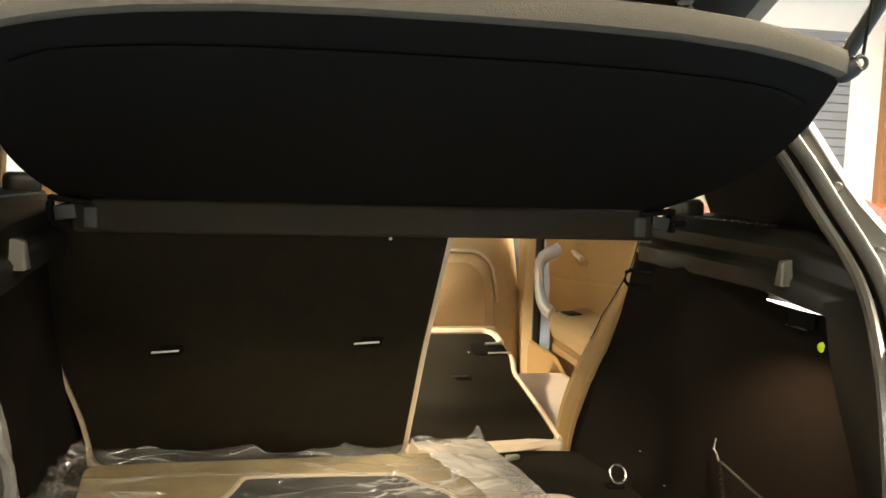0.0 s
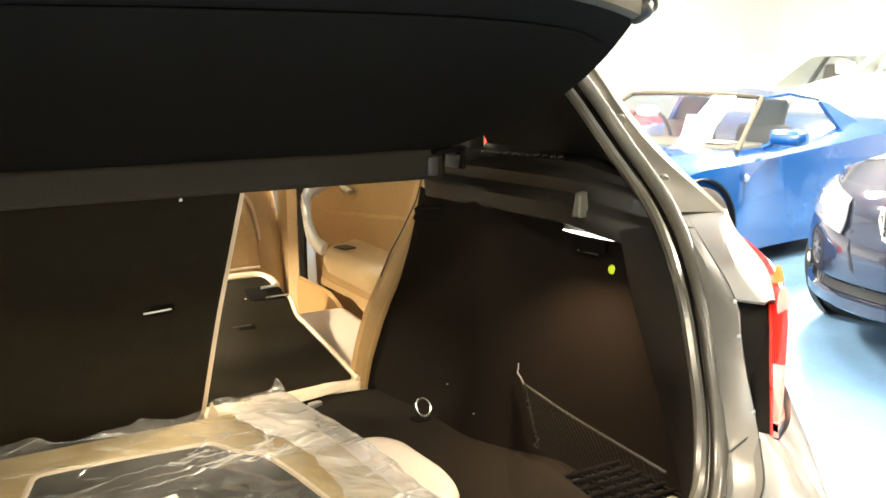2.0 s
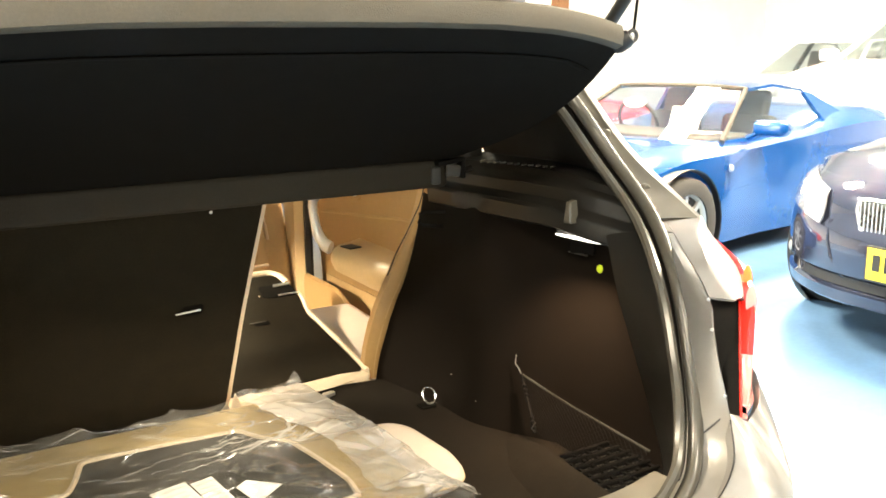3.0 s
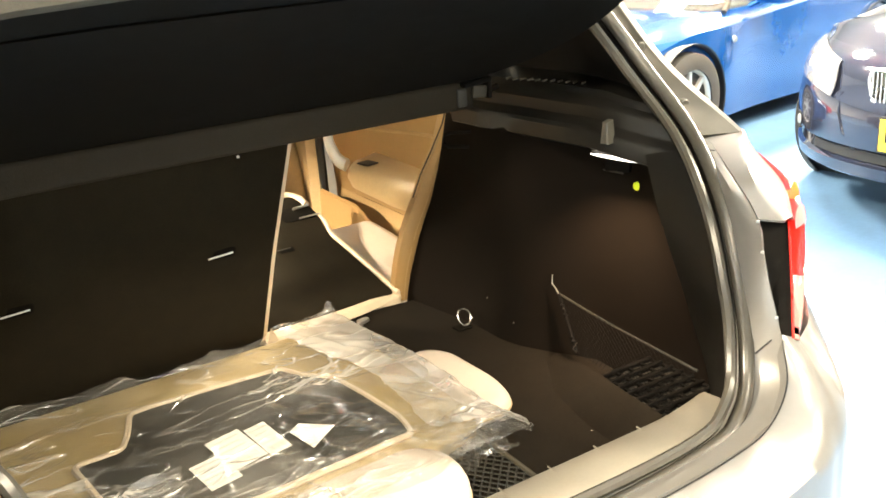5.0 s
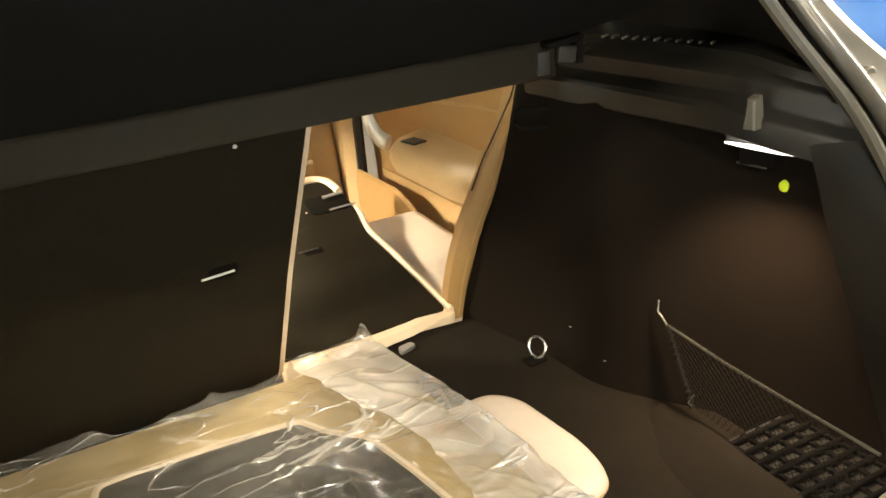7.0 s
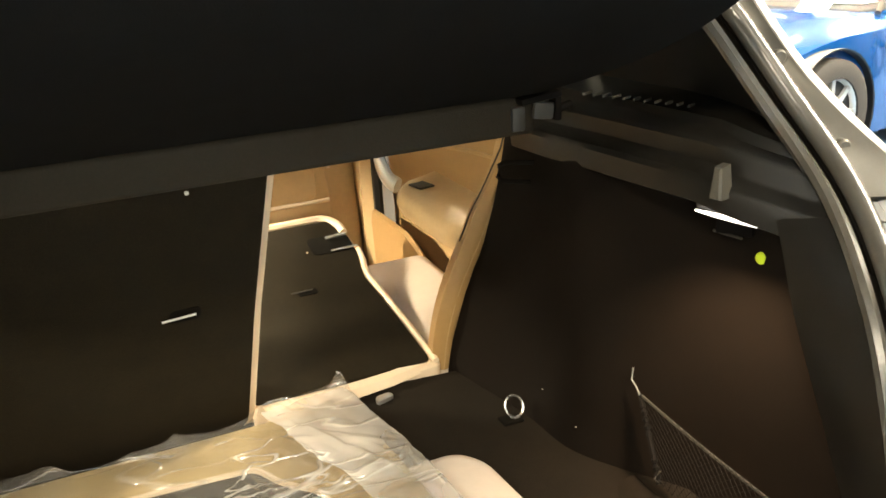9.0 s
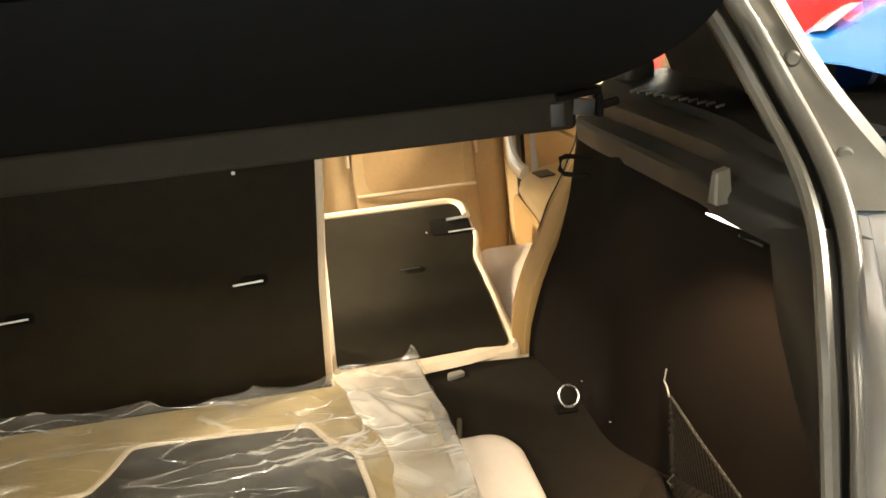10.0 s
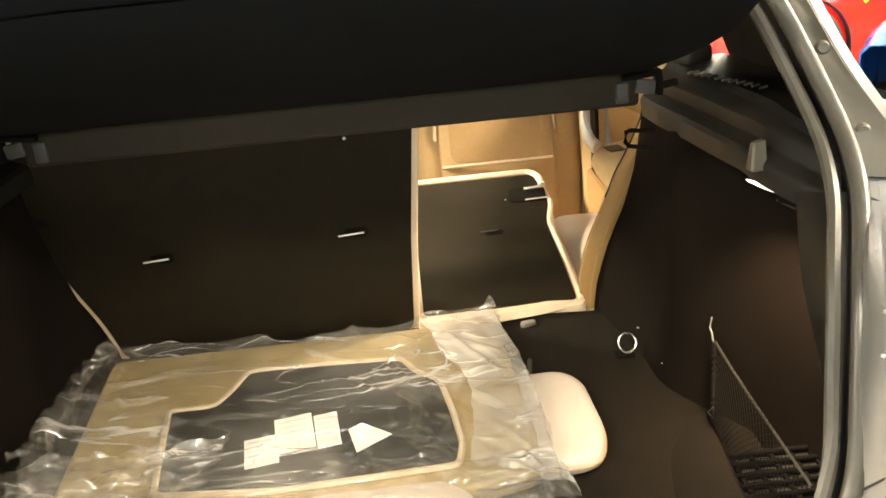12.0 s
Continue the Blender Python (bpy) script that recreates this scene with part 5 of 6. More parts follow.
# ---- loose things in the boot ----
def mats_and_bag():
    floor_z = 0.648
    tilt = lambda x, y: floor_z + 0.03 * y
    m = thing("boxed_floor_mats", (-0.09, -0.28, 0.64), "beige carpet panel with a charcoal inset and cream piping", "car mat")
    out = rounded([(-0.475, -0.02), (0.232, -0.012), (0.248, -0.16), (0.258, -0.40), (0.252, -0.505), (0.10, -0.545), (-0.30, -0.60), (-0.44, -0.50), (-0.455, -0.30)], 0.03)
    part("beige_panel", slab(out, 0.640, 0.668, 0.01, 3), BEIGE_MAT, m, "beige pile carpet")
    ins = rounded([(-0.320, -0.245), (-0.246, -0.244), (-0.226, -0.200), (-0.206, -0.135), (-0.165, -0.133), (-0.05, -0.138), (0.062, -0.147), (0.084, -0.196), (0.124, -0.240), (0.138, -0.335), (0.147, -0.430), (0.138, -0.485), (0.03, -0.492), (-0.12, -0.500), (-0.29, -0.48), (-0.306, -0.36)], 0.014)
    part("charcoal_inset", slab(ins, 0.669, 0.674, 0.002), DARK_MAT, m, "charcoal pile inset")
    part("piping", tube([(x, y, 0.673) for x, y in ins], 0.0055, 6, closed=True), CREAM, m, "cream piping")

    pads = (([(0.12, -0.215), (0.330, -0.208), (0.358, -0.250), (0.364, -0.405), (0.342, -0.478), (0.12, -0.486)], 0.626, 0.034, "cream leather headrest lying beside the mats"),
            ([(-0.10, -0.505), (0.125, -0.500), (0.160, -0.545), (0.158, -0.615), (0.115, -0.680), (-0.10, -0.692)], 0.618, 0.055, "cream headrest lying near the sill"),
            ([(-0.36, -0.53), (-0.16, -0.545), (-0.13, -0.58), (-0.15, -0.66), (-0.36, -0.68)], 0.618, 0.055, "cream headrest half under the bag"))
    for pts, z0, thick, text in pads:
        o = rounded(pts, 0.04, 6)
        ctr = sum((Vector(p) for p in o), Vector((0, 0))) / len(o)
        rows = []
        for f, z in ((0.93, 0.0), (0.985, 0.2), (1.0, 0.45), (0.985, 0.7), (0.94, 0.87), (0.84, 0.96), (0.45, 1.0), (0.02, 1.0)):
            rows.append([(*(ctr + (Vector(p) - ctr) * f), z0 + z * thick) for p in o])
        h = thing("headrest", (ctr.x, ctr.y, z0), text, "headrest", "loose headrests")
        part("pad", loft(rows, closed=True, cap=True), PAD_CREAM, h)
        part("seam", tube([(*(ctr + (Vector(p) - ctr) * 1.0), z0 + 0.42 * thick) for p in o], 0.0016, 5, closed=True), LEATHER, h, "stitched seam")

    # paper tags on the inset
    papers = [(-0.149, -0.400, 0.050, 0.074, 8), (-0.103, -0.362, 0.058, 0.092, 9), (-0.053, -0.366, 0.036, 0.086, 8), (0.014, -0.396, 0.058, 0.066, 14)]
    for k, (x, y, w, h, a) in enumerate(papers):
        p = pose(x, y, 0.6765 + 0.0022 * k, 2 + k, -2, a)
        o = [(-w / 2, -h / 2), (w / 2, -h / 2), (w / 2, h / 2), (-w / 2, h / 2)] if k < 3 else [(-w / 2, -h / 2), (w / 2, -h * 0.2), (-w * 0.1, h / 2), (-w / 2, h * 0.4)]
        t = thing("paper_tag", (x, y, 0.676), ("white printed part label lying on the mat" if k < 3 else "torn white paper slip on the mat"), "paper label", "paper labels")
        part("sheet", slab(o, 0, 0.0008, m=p), PAPER, t, smooth=False)
        if k < 3:
            for j in range(4):
                f = 0.36 - 0.16 * j
                part("print_line", box((0, 0, 0), (1, 1, 1), p @ Matrix.Translation((-w * 0.04 * j, h * f, 0.0011)) @ Matrix.Diagonal((w * (0.78 - 0.12 * (j % 2)), 0.0035, 0.0004, 1))), INK, t)
            for j in range(9):
                part("code_bar", box((0, 0, 0), (1, 1, 1), p @ Matrix.Translation((w * (-0.36 + 0.085 * j), -h * 0.33, 0.0011)) @ Matrix.Diagonal((0.0012 + 0.001 * (j % 3), h * 0.16, 0.0004, 1))), INK, t)

    # the clear bag drawn over everything
    rng = random.Random(4)
    bag = thing("plastic_bag", (-0.1, -0.3, 0.67), "crinkled clear polythene bag drawn over the mats", "plastic bag")

    def folds(count, x0, x1, y0, y1, turn, spread, long):
        """Long sharp folds: middle, direction, half length, height and width."""
        out = []
        for _ in range(count):
            a = turn + rng.uniform(-spread, spread)
            out.append((rng.uniform(x0, x1), rng.uniform(y0, y1), math.cos(a), math.sin(a), rng.uniform(0.4, 1.0) * long, rng.uniform(0.002, 0.0075), rng.uniform(0.0035, 0.008)))
        return out

    creases = folds(26, -0.02, 0.27, -0.58, -0.05, -0.95, 0.35, 0.16) + folds(7, -0.48, 0.0, -0.55, -0.05, -0.3, 0.5, 0.13) + folds(8, -0.3, 0.2, -0.5, -0.2, 1.2, 0.35, 0.09)

    def fold_height(x, y):
        z = 0.0
        for cx, cy, c, s, half, h, w in creases:
            dx, dy = x - cx, y - cy
            along, across = dx * c + dy * s, -dx * s + dy * c
            if abs(along) < half and abs(across) < 3 * w:
                z += h * math.exp(-(across / w) ** 2) * (1 - (along / half) ** 2)
        return z

    def film_sheet(name, left_pts, right_pts, nx, ny, base, seed, bunch=True, film=FILM):
        """A crumpled sheet between two edge lines."""
        bm = bmesh.new()
        left_edge, right_edge = spline(left_pts, ny), spline(right_pts, ny)
        verts = []
        for j in range(ny + 1):
            a, b = left_edge[j], right_edge[j]
            row = []
            for i in range(nx + 1):
                u, v = i / nx, j / ny
                p = a.lerp(b, u)
                ragged = 1 if v < 0.08 or v > 0.92 else 0.3
                p.y += (-0.055 * math.sin(math.pi * u) * (1 - v) ** 3 if bunch else 0.0) + ragged * (0.020 * noise.noise((u * 5, v * 2, 5 + seed)) + 0.004 * noise.noise((u * 15, v * 4, seed)))
                p.x += (0.007 * noise.noise((v * 7, 2, seed)) + 0.0025 * noise.noise((v * 24, 5, seed))) * (max(0, u - 0.85) - max(0, 0.15 - u)) / 0.15
                q = Vector((p.x * 9, p.y * 9, 1.7 + seed))
                calm = 1.0 if bunch else 0.75
                z = base + calm * (abs(noise.noise(q + Vector((q.y * 0.6, 0, 0)))) * 0.014 + abs(noise.noise(q * 1.9)) * 0.008 + abs(noise.noise(q * 4.1)) * 0.0012 - 0.004 + fold_height(p.x, p.y))
                if bunch:
                    if u < 0.12:
                        z += (0.12 - u) / 0.12 * (0.012 + 0.03 * abs(noise.noise((v * 14, u * 20, 2))))
                    if v < 0.07:
                        z += (0.07 - v) / 0.07 * (0.004 + 0.022 * max(0, noise.noise((u * 9, 3, 2)) + 0.3 * noise.noise((u * 23, 3, 2))))
                    if v > 0.8 and u < 0.55:
                        z += (v - 0.8) / 0.2 * 0.03 * (0.4 + abs(noise.noise((u * 12, v * 12, 9))))
                if u > 0.975:
                    z -= (u - 0.975) / 0.025 * 0.012
                row.append(bm.verts.new((p.x, p.y, z)))
            verts.append(row)
        for j in range(ny):
            for i in range(nx):
                bm.faces.new((verts[j][i], verts[j][i + 1], verts[j + 1][i + 1], verts[j + 1][i]))
        for f in bm.faces:
            f.smooth = True
        return part(name, bm, film, bag, tidy=False)

    film_sheet("bag_film", [(-0.485, 0.012, 0), (-0.535, -0.05, 0), (-0.535, -0.17, 0), (-0.505, -0.36, 0), (-0.47, -0.50, 0), (-0.42, -0.62, 0)],
               [(0.238, 0.012, 0), (0.252, -0.09, 0), (0.268, -0.22, 0), (0.276, -0.38, 0), (0.275, -0.50, 0), (0.285, -0.60, 0)], 200, 150, 0.682, 0.0)
    # the folded-over half beside the inset, whitened for glare, and the doubled hem by the sill
    film_sheet("bag_overlap", [(0.10, -0.03, 0), (0.115, -0.09, 0), (0.135, -0.18, 0), (0.165, -0.26, 0), (0.168, -0.40, 0), (0.155, -0.50, 0)],
               [(0.236, -0.01, 0), (0.25, -0.09, 0), (0.266, -0.22, 0), (0.274, -0.38, 0), (0.272, -0.50, 0), (0.29, -0.585, 0)], 70, 150, 0.689, 3.0, False, FILM_GLARE)
    film_sheet("bag_hem", [(-0.40, -0.47, 0), (-0.42, -0.55, 0), (-0.40, -0.63, 0)], [(0.27, -0.50, 0), (0.285, -0.54, 0), (0.29, -0.60, 0)], 150, 40, 0.690, 6.0, False)
    # crumpled tails: the mouth by the sill, the peak at the seat, the bunched side
    def crumple(name, c, size, seed, nrow=22):
        bm = bmesh.new()
        g = []
        for j in range(nrow + 1):
            row = []
            for i in range(nrow + 1):
                u, v = i / nrow * 2 - 1, j / nrow * 2 - 1
                q = Vector((u * 2.1, v * 2.1, seed))
                edge = 1 + 0.25 * noise.noise(q * 1.3)
                row.append(bm.verts.new((c[0] + u * size[0] * edge, c[1] + v * size[1] * edge + 0.3 * size[1] * noise.noise(q),
                                         c[2] + size[2] * (abs(noise.noise(q * 1.2)) + 0.6 * abs(noise.noise(q * 2.6)) + 0.12 * noise.noise(q * 4)) * 0.9)))
            g.append(row)
        for j in range(nrow):
            for i in range(nrow):
                bm.faces.new((g[j][i], g[j][i + 1], g[j + 1][i + 1], g[j + 1][i]))
        part(name, bm, FILM, bag)
    crumple("bag_mouth", (0.185, -0.545, 0.648), (0.075, 0.05, 0.022), 3.1)
    crumple("bag_fold", (-0.37, -0.47, 0.690), (0.16, 0.075, 0.028), 7.7, 36)
    crumple("bag_corner", (-0.52, -0.16, 0.665), (0.03, 0.15, 0.035), 12.3, 30)
    bm = loft([[(0.19, -0.01, 0.678), (0.215, -0.012, 0.684), (0.24, -0.016, 0.682), (0.252, -0.03, 0.672)],
               [(0.205, 0.0, 0.682), (0.222, 0.0, 0.694), (0.238, -0.004, 0.690), (0.248, -0.012, 0.676)],
               [(0.225, 0.008, 0.696), (0.232, 0.010, 0.708), (0.238, 0.008, 0.704), (0.242, 0.004, 0.694)]])
    part("bag_peak", bm, FILM, bag)


mats_and_bag()


# ---- other cars ----
def wheel_at(root, c, axis, r, w=0.2, spokes=10, side=1):
    m = facing(c, axis)
    t = part("wheel", lathe([(r * 0.64, -w / 2), (r * 0.86, -w / 2), (r * 0.98, -w * 0.4), (r, 0), (r * 0.98, w * 0.4), (r * 0.86, w / 2), (r * 0.66, w * 0.46), (r * 0.64, -w / 2)], m), TYRE, root, "black tyre")
    bm = lathe([(r * 0.67, w * 0.42), (r * 0.62, w * 0.3), (r * 0.60, -w * 0.2)], m)
    for k in range(spokes):
        q = m @ pose(0, 0, 0, 0, 0, k * 360 / spokes)
        box((0, 0, 0), (1, 1, 1), q @ Matrix.Translation((r * 0.37, 0, w * 0.3)) @ Matrix.Diagonal((r * 0.56, r * 0.09, 0.02, 1)), bm=bm)
    lathe([(0.0, w * 0.38), (r * 0.15, w * 0.36), (r * 0.16, w * 0.2)], m, 16, bm)
    part("rim", bm, ALLOY, t, "silver spoked alloy rim")
    part("brake_disc", lathe([(0, w * 0.24), (r * 0.63, w * 0.24), (r * 0.63, w * 0.1)], m, 24), DARK_GAP, t)


def car_skin(stations, m):
    """Loft a car's outer skin: rows of (along, half width, [(share of half width, height), ...])."""
    rows = []
    for y, w, prof in stations:
        half = [(f * w, z) for f, z in prof]
        rows.append([m @ Vector((y, -x, z)) for x, z in half[::-1]] + [m @ Vector((y, x, z)) for x, z in half[1:]])
    return loft(rows)


def smooth_rows(keys, n):
    """Stations interpolated smoothly between key stations of equal profiles."""
    out = []
    k = len(keys)
    flat = [[s[0], s[1], *[c for q in s[2] for c in q]] for s in keys]
    for i in range(n + 1):
        u = i / n * (k - 1)
        a = min(int(u), k - 2)
        f = u - a
        p = [flat[max(0, a - 1)], flat[a], flat[a + 1], flat[min(k - 1, a + 2)]]
        w = [0.5 * (2 * p[1][j] + (p[2][j] - p[0][j]) * f + (2 * p[0][j] - 5 * p[1][j] + 4 * p[2][j] - p[3][j]) * f * f + (3 * p[1][j] - p[0][j] - 3 * p[2][j] + p[3][j]) * f ** 3) for j in range(len(p[0]))]
        out.append((w[0], w[1], [(w[2 + 2 * q], w[3 + 2 * q]) for q in range((len(w) - 2) // 2)]))
    return out


def low_sports_car(name, m, paint, label, badge=False):
    """A low two-seater; its own x axis points to its tail, from the nose at 0."""
    o = m.translation
    s = thing(name, tuple(o), label, "car")
    L, W = 3.8, 0.86
    keys = [(0.0, 0.55, [(0, 0.50), (0.5, 0.49), (0.85, 0.46), (1.0, 0.40), (1.0, 0.30), (0.96, 0.18)]),
            (0.25, 0.74, [(0, 0.58), (0.5, 0.585), (0.85, 0.58), (0.98, 0.52), (1.0, 0.36), (0.96, 0.15)]),
            (0.75, 0.84, [(0, 0.66), (0.5, 0.68), (0.82, 0.715), (0.97, 0.66), (1.0, 0.5), (0.97, 0.14)]),
            (1.15, 0.85, [(0, 0.74), (0.5, 0.75), (0.82, 0.745), (0.97, 0.68), (1.0, 0.5), (0.97, 0.13)]),
            (1.6, 0.84, [(0, 0.74), (0.5, 0.74), (0.84, 0.745), (0.96, 0.70), (0.97, 0.45), (0.95, 0.13)]),
            (2.2, 0.86, [(0, 0.74), (0.5, 0.74), (0.84, 0.78), (0.96, 0.74), (0.98, 0.48), (0.95, 0.13)]),
            (2.7, 0.87, [(0, 0.88), (0.5, 0.88), (0.82, 0.86), (0.97, 0.78), (1.0, 0.5), (0.96, 0.15)]),
            (3.3, 0.86, [(0, 0.90), (0.5, 0.89), (0.82, 0.86), (0.97, 0.78), (1.0, 0.5), (0.96, 0.2)]),
            (3.75, 0.78, [(0, 0.84), (0.5, 0.83), (0.82, 0.80), (0.97, 0.72), (1.0, 0.5), (0.96, 0.28)])]
    part("body", thicken(car_skin(smooth_rows(keys, 44), m), 0.01), paint, s, "glossy rounded bodywork")
    part("underbody", box((0, 0, 0), (1, 1, 1), m @ Matrix.Translation((1.9, 0, 0.16)) @ Matrix.Diagonal((3.5, 1.5, 0.05, 1))), BLACK_TRIM, s)
    # wheel arches as dark wells with lips
    for x in (0.72, 3.02):
        for sy in (-1, 1):
            c = m @ Vector((x, sy * (W - 0.05), 0.295))
            ax = m.to_3x3() @ Vector((0, sy, 0))
            wheel_at(s, c, ax, 0.295, 0.19, 8)
            part("wheel_well", lathe([(0.33, -0.12), (0.335, 0.078), (0.343, 0.082), (0.343, 0.06)], facing(c, ax), 36), DARK_GAP, s)
    # windscreen, frame, roof, side glass
    base = [m @ Vector((1.12 + 0.16 * abs(u) ** 2, 0.72 * u, 0.745)) for u in (-1, -0.75, -0.4, 0, 0.4, 0.75, 1)]
    head = [m @ Vector((1.72 + 0.08 * abs(u) ** 2, 0.54 * u, 1.075 - 0.02 * u * u)) for u in (-1, -0.75, -0.4, 0, 0.4, 0.75, 1)]
    part("windscreen", thicken(loft([base, head]), 0.005), CAR_GLASS, s, "raked clear windscreen").visible_shadow = False
    f = part("screen_frame", tube([base[0], head[0], *head[1:-1], head[-1], base[-1]], 0.017, 8), BLACK_PAINT if badge else SEAT_GREY, s, "windscreen frame")
    part("roof", thicken(loft([head, [m @ Vector((2.1, 0.56 * u, 1.11 - 0.03 * u * u)) for u in (-1, -0.75, -0.4, 0, 0.4, 0.75, 1)],
                               [m @ Vector((2.5, 0.56 * u, 1.06 - 0.03 * u * u)) for u in (-1, -0.75, -0.4, 0, 0.4, 0.75, 1)]]), 0.02), paint, s, "low roof")
    for sy in (-1, 1):
        pts = [m @ Vector(p) for p in ((1.30, sy * 0.74, 0.755), (1.78, sy * 0.55, 1.06), (2.42, sy * 0.565, 1.04), (2.5, sy * 0.74, 0.80))]
        bm = bmesh.new()
        bm.faces.new([bm.verts.new(p) for p in pts])
        part("side_glass", thicken(bm, 0.004), CAR_GLASS, s).visible_shadow = False
        part("rear_pillar", thicken(loft([[m @ Vector((2.44, sy * 0.57, 1.00)), m @ Vector((2.56, sy * 0.57, 0.98))], [m @ Vector((2.50, sy * 0.76, 0.75)), m @ Vector((2.86, sy * 0.72, 0.80))]]), 0.03), paint, s)
        mir = part("door_mirror", box((0, 0, 0), (1, 1, 1), m @ Matrix.Translation((1.52, sy * 0.92, 0.83)) @ Matrix.Diagonal((0.13, 0.23, 0.10, 1)), bevel=0.04, seg=4), paint, s, "painted door mirror")
        part("mirror_stalk", tube([m @ Vector((1.5, sy * 0.76, 0.76)), m @ Vector((1.52, sy * 0.86, 0.81))], 0.02, 8), paint, mir)
        part("side_repeater", lathe([(0, 0.012), (0.018, 0.009), (0.024, 0)], facing(m @ Vector((1.2, sy * 0.852, 0.60)), m.to_3x3() @ Vector((0, sy, 0))), 16), CLEAR_LENS, s, "small pale side lamp")
        # headlamp pod
        part("headlamp", thicken(loft([[m @ Vector((0.22 + 0.30 * f, sy * (0.44 + g * 0.16 + 0.10 * f), 0.592 + 0.105 * f - 0.035 * g * g + 0.012)) for g in (0, 0.35, 0.7, 1)] for f in (0, 0.2, 0.45, 0.7, 1)]), 0.006), CLEAR_LENS, s, "clear slanting headlamp")
        part("seat", box((0, 0, 0), (1, 1, 1), m @ Matrix.Translation((2.16, sy * 0.32, 0.60)) @ pose(0, 0, 0, 0, 18, 0) @ Matrix.Diagonal((0.14, 0.42, 0.52, 1)), bevel=0.05, seg=3), SEAT_GREY, s, "grey seat")
        part("head_pad", box((0, 0, 0), (1, 1, 1), m @ Matrix.Translation((2.26, sy * 0.32, 0.92)) @ pose(0, 0, 0, 0, 18, 0) @ Matrix.Diagonal((0.09, 0.25, 0.22, 1)), bevel=0.04, seg=3), SEAT_GREY, s)
    part("dashboard", box((0, 0, 0), (1, 1, 1), m @ Matrix.Translation((1.5, 0, 0.70)) @ Matrix.Diagonal((0.5, 1.3, 0.14, 1)), bevel=0.04), SEAT_GREY, s)
    part("steering_wheel", ring(m @ Vector((1.75, -0.32, 0.80)), 0.17, 0.015, m.to_3x3().to_4x4() @ pose(0, 0, 0, 0, 70, 0)), PLASTIC, s)
    if not badge:
        part("price_sheet", box((0, 0, 0), (1, 1, 1), m @ Matrix.Translation((1.47, 0.30, 0.87)) @ pose(0, 0, 0, 0, 20, 0) @ Matrix.Diagonal((0.004, 0.24, 0.15, 1))), PAPER, s, "white sheet behind the windscreen")
        part("dash_sheet", box((0, 0, 0), (1, 1, 1), m @ Matrix.Translation((1.42, 0.40, 0.782)) @ Matrix.Diagonal((0.16, 0.35, 0.004, 1))), PAPER, s, "white papers on the dashboard")
        part("oval_sticker", lathe([(0, 0.003), (0.07, 0.003), (0.07, 0)], m @ pose(1.56, -0.2, 0.95, 0, -58, 0) @ Matrix.Diagonal((0.6, 1.4, 1, 1)), 24), WHITE_PLASTIC, s, "pale oval sticker")
    else:
        part("wing_shield", slab(rounded([(-0.03, 0.045), (0.03, 0.045), (0.03, -0.01), (0, -0.045), (-0.03, -0.01)], 0.012), 0, 0.006, m=facing(m @ Vector((1.16, 0.852, 0.60)), m.to_3x3() @ Vector((0, 1, 0)))), PLATE_YELLOW, s, "small yellow wing shield")
    return s


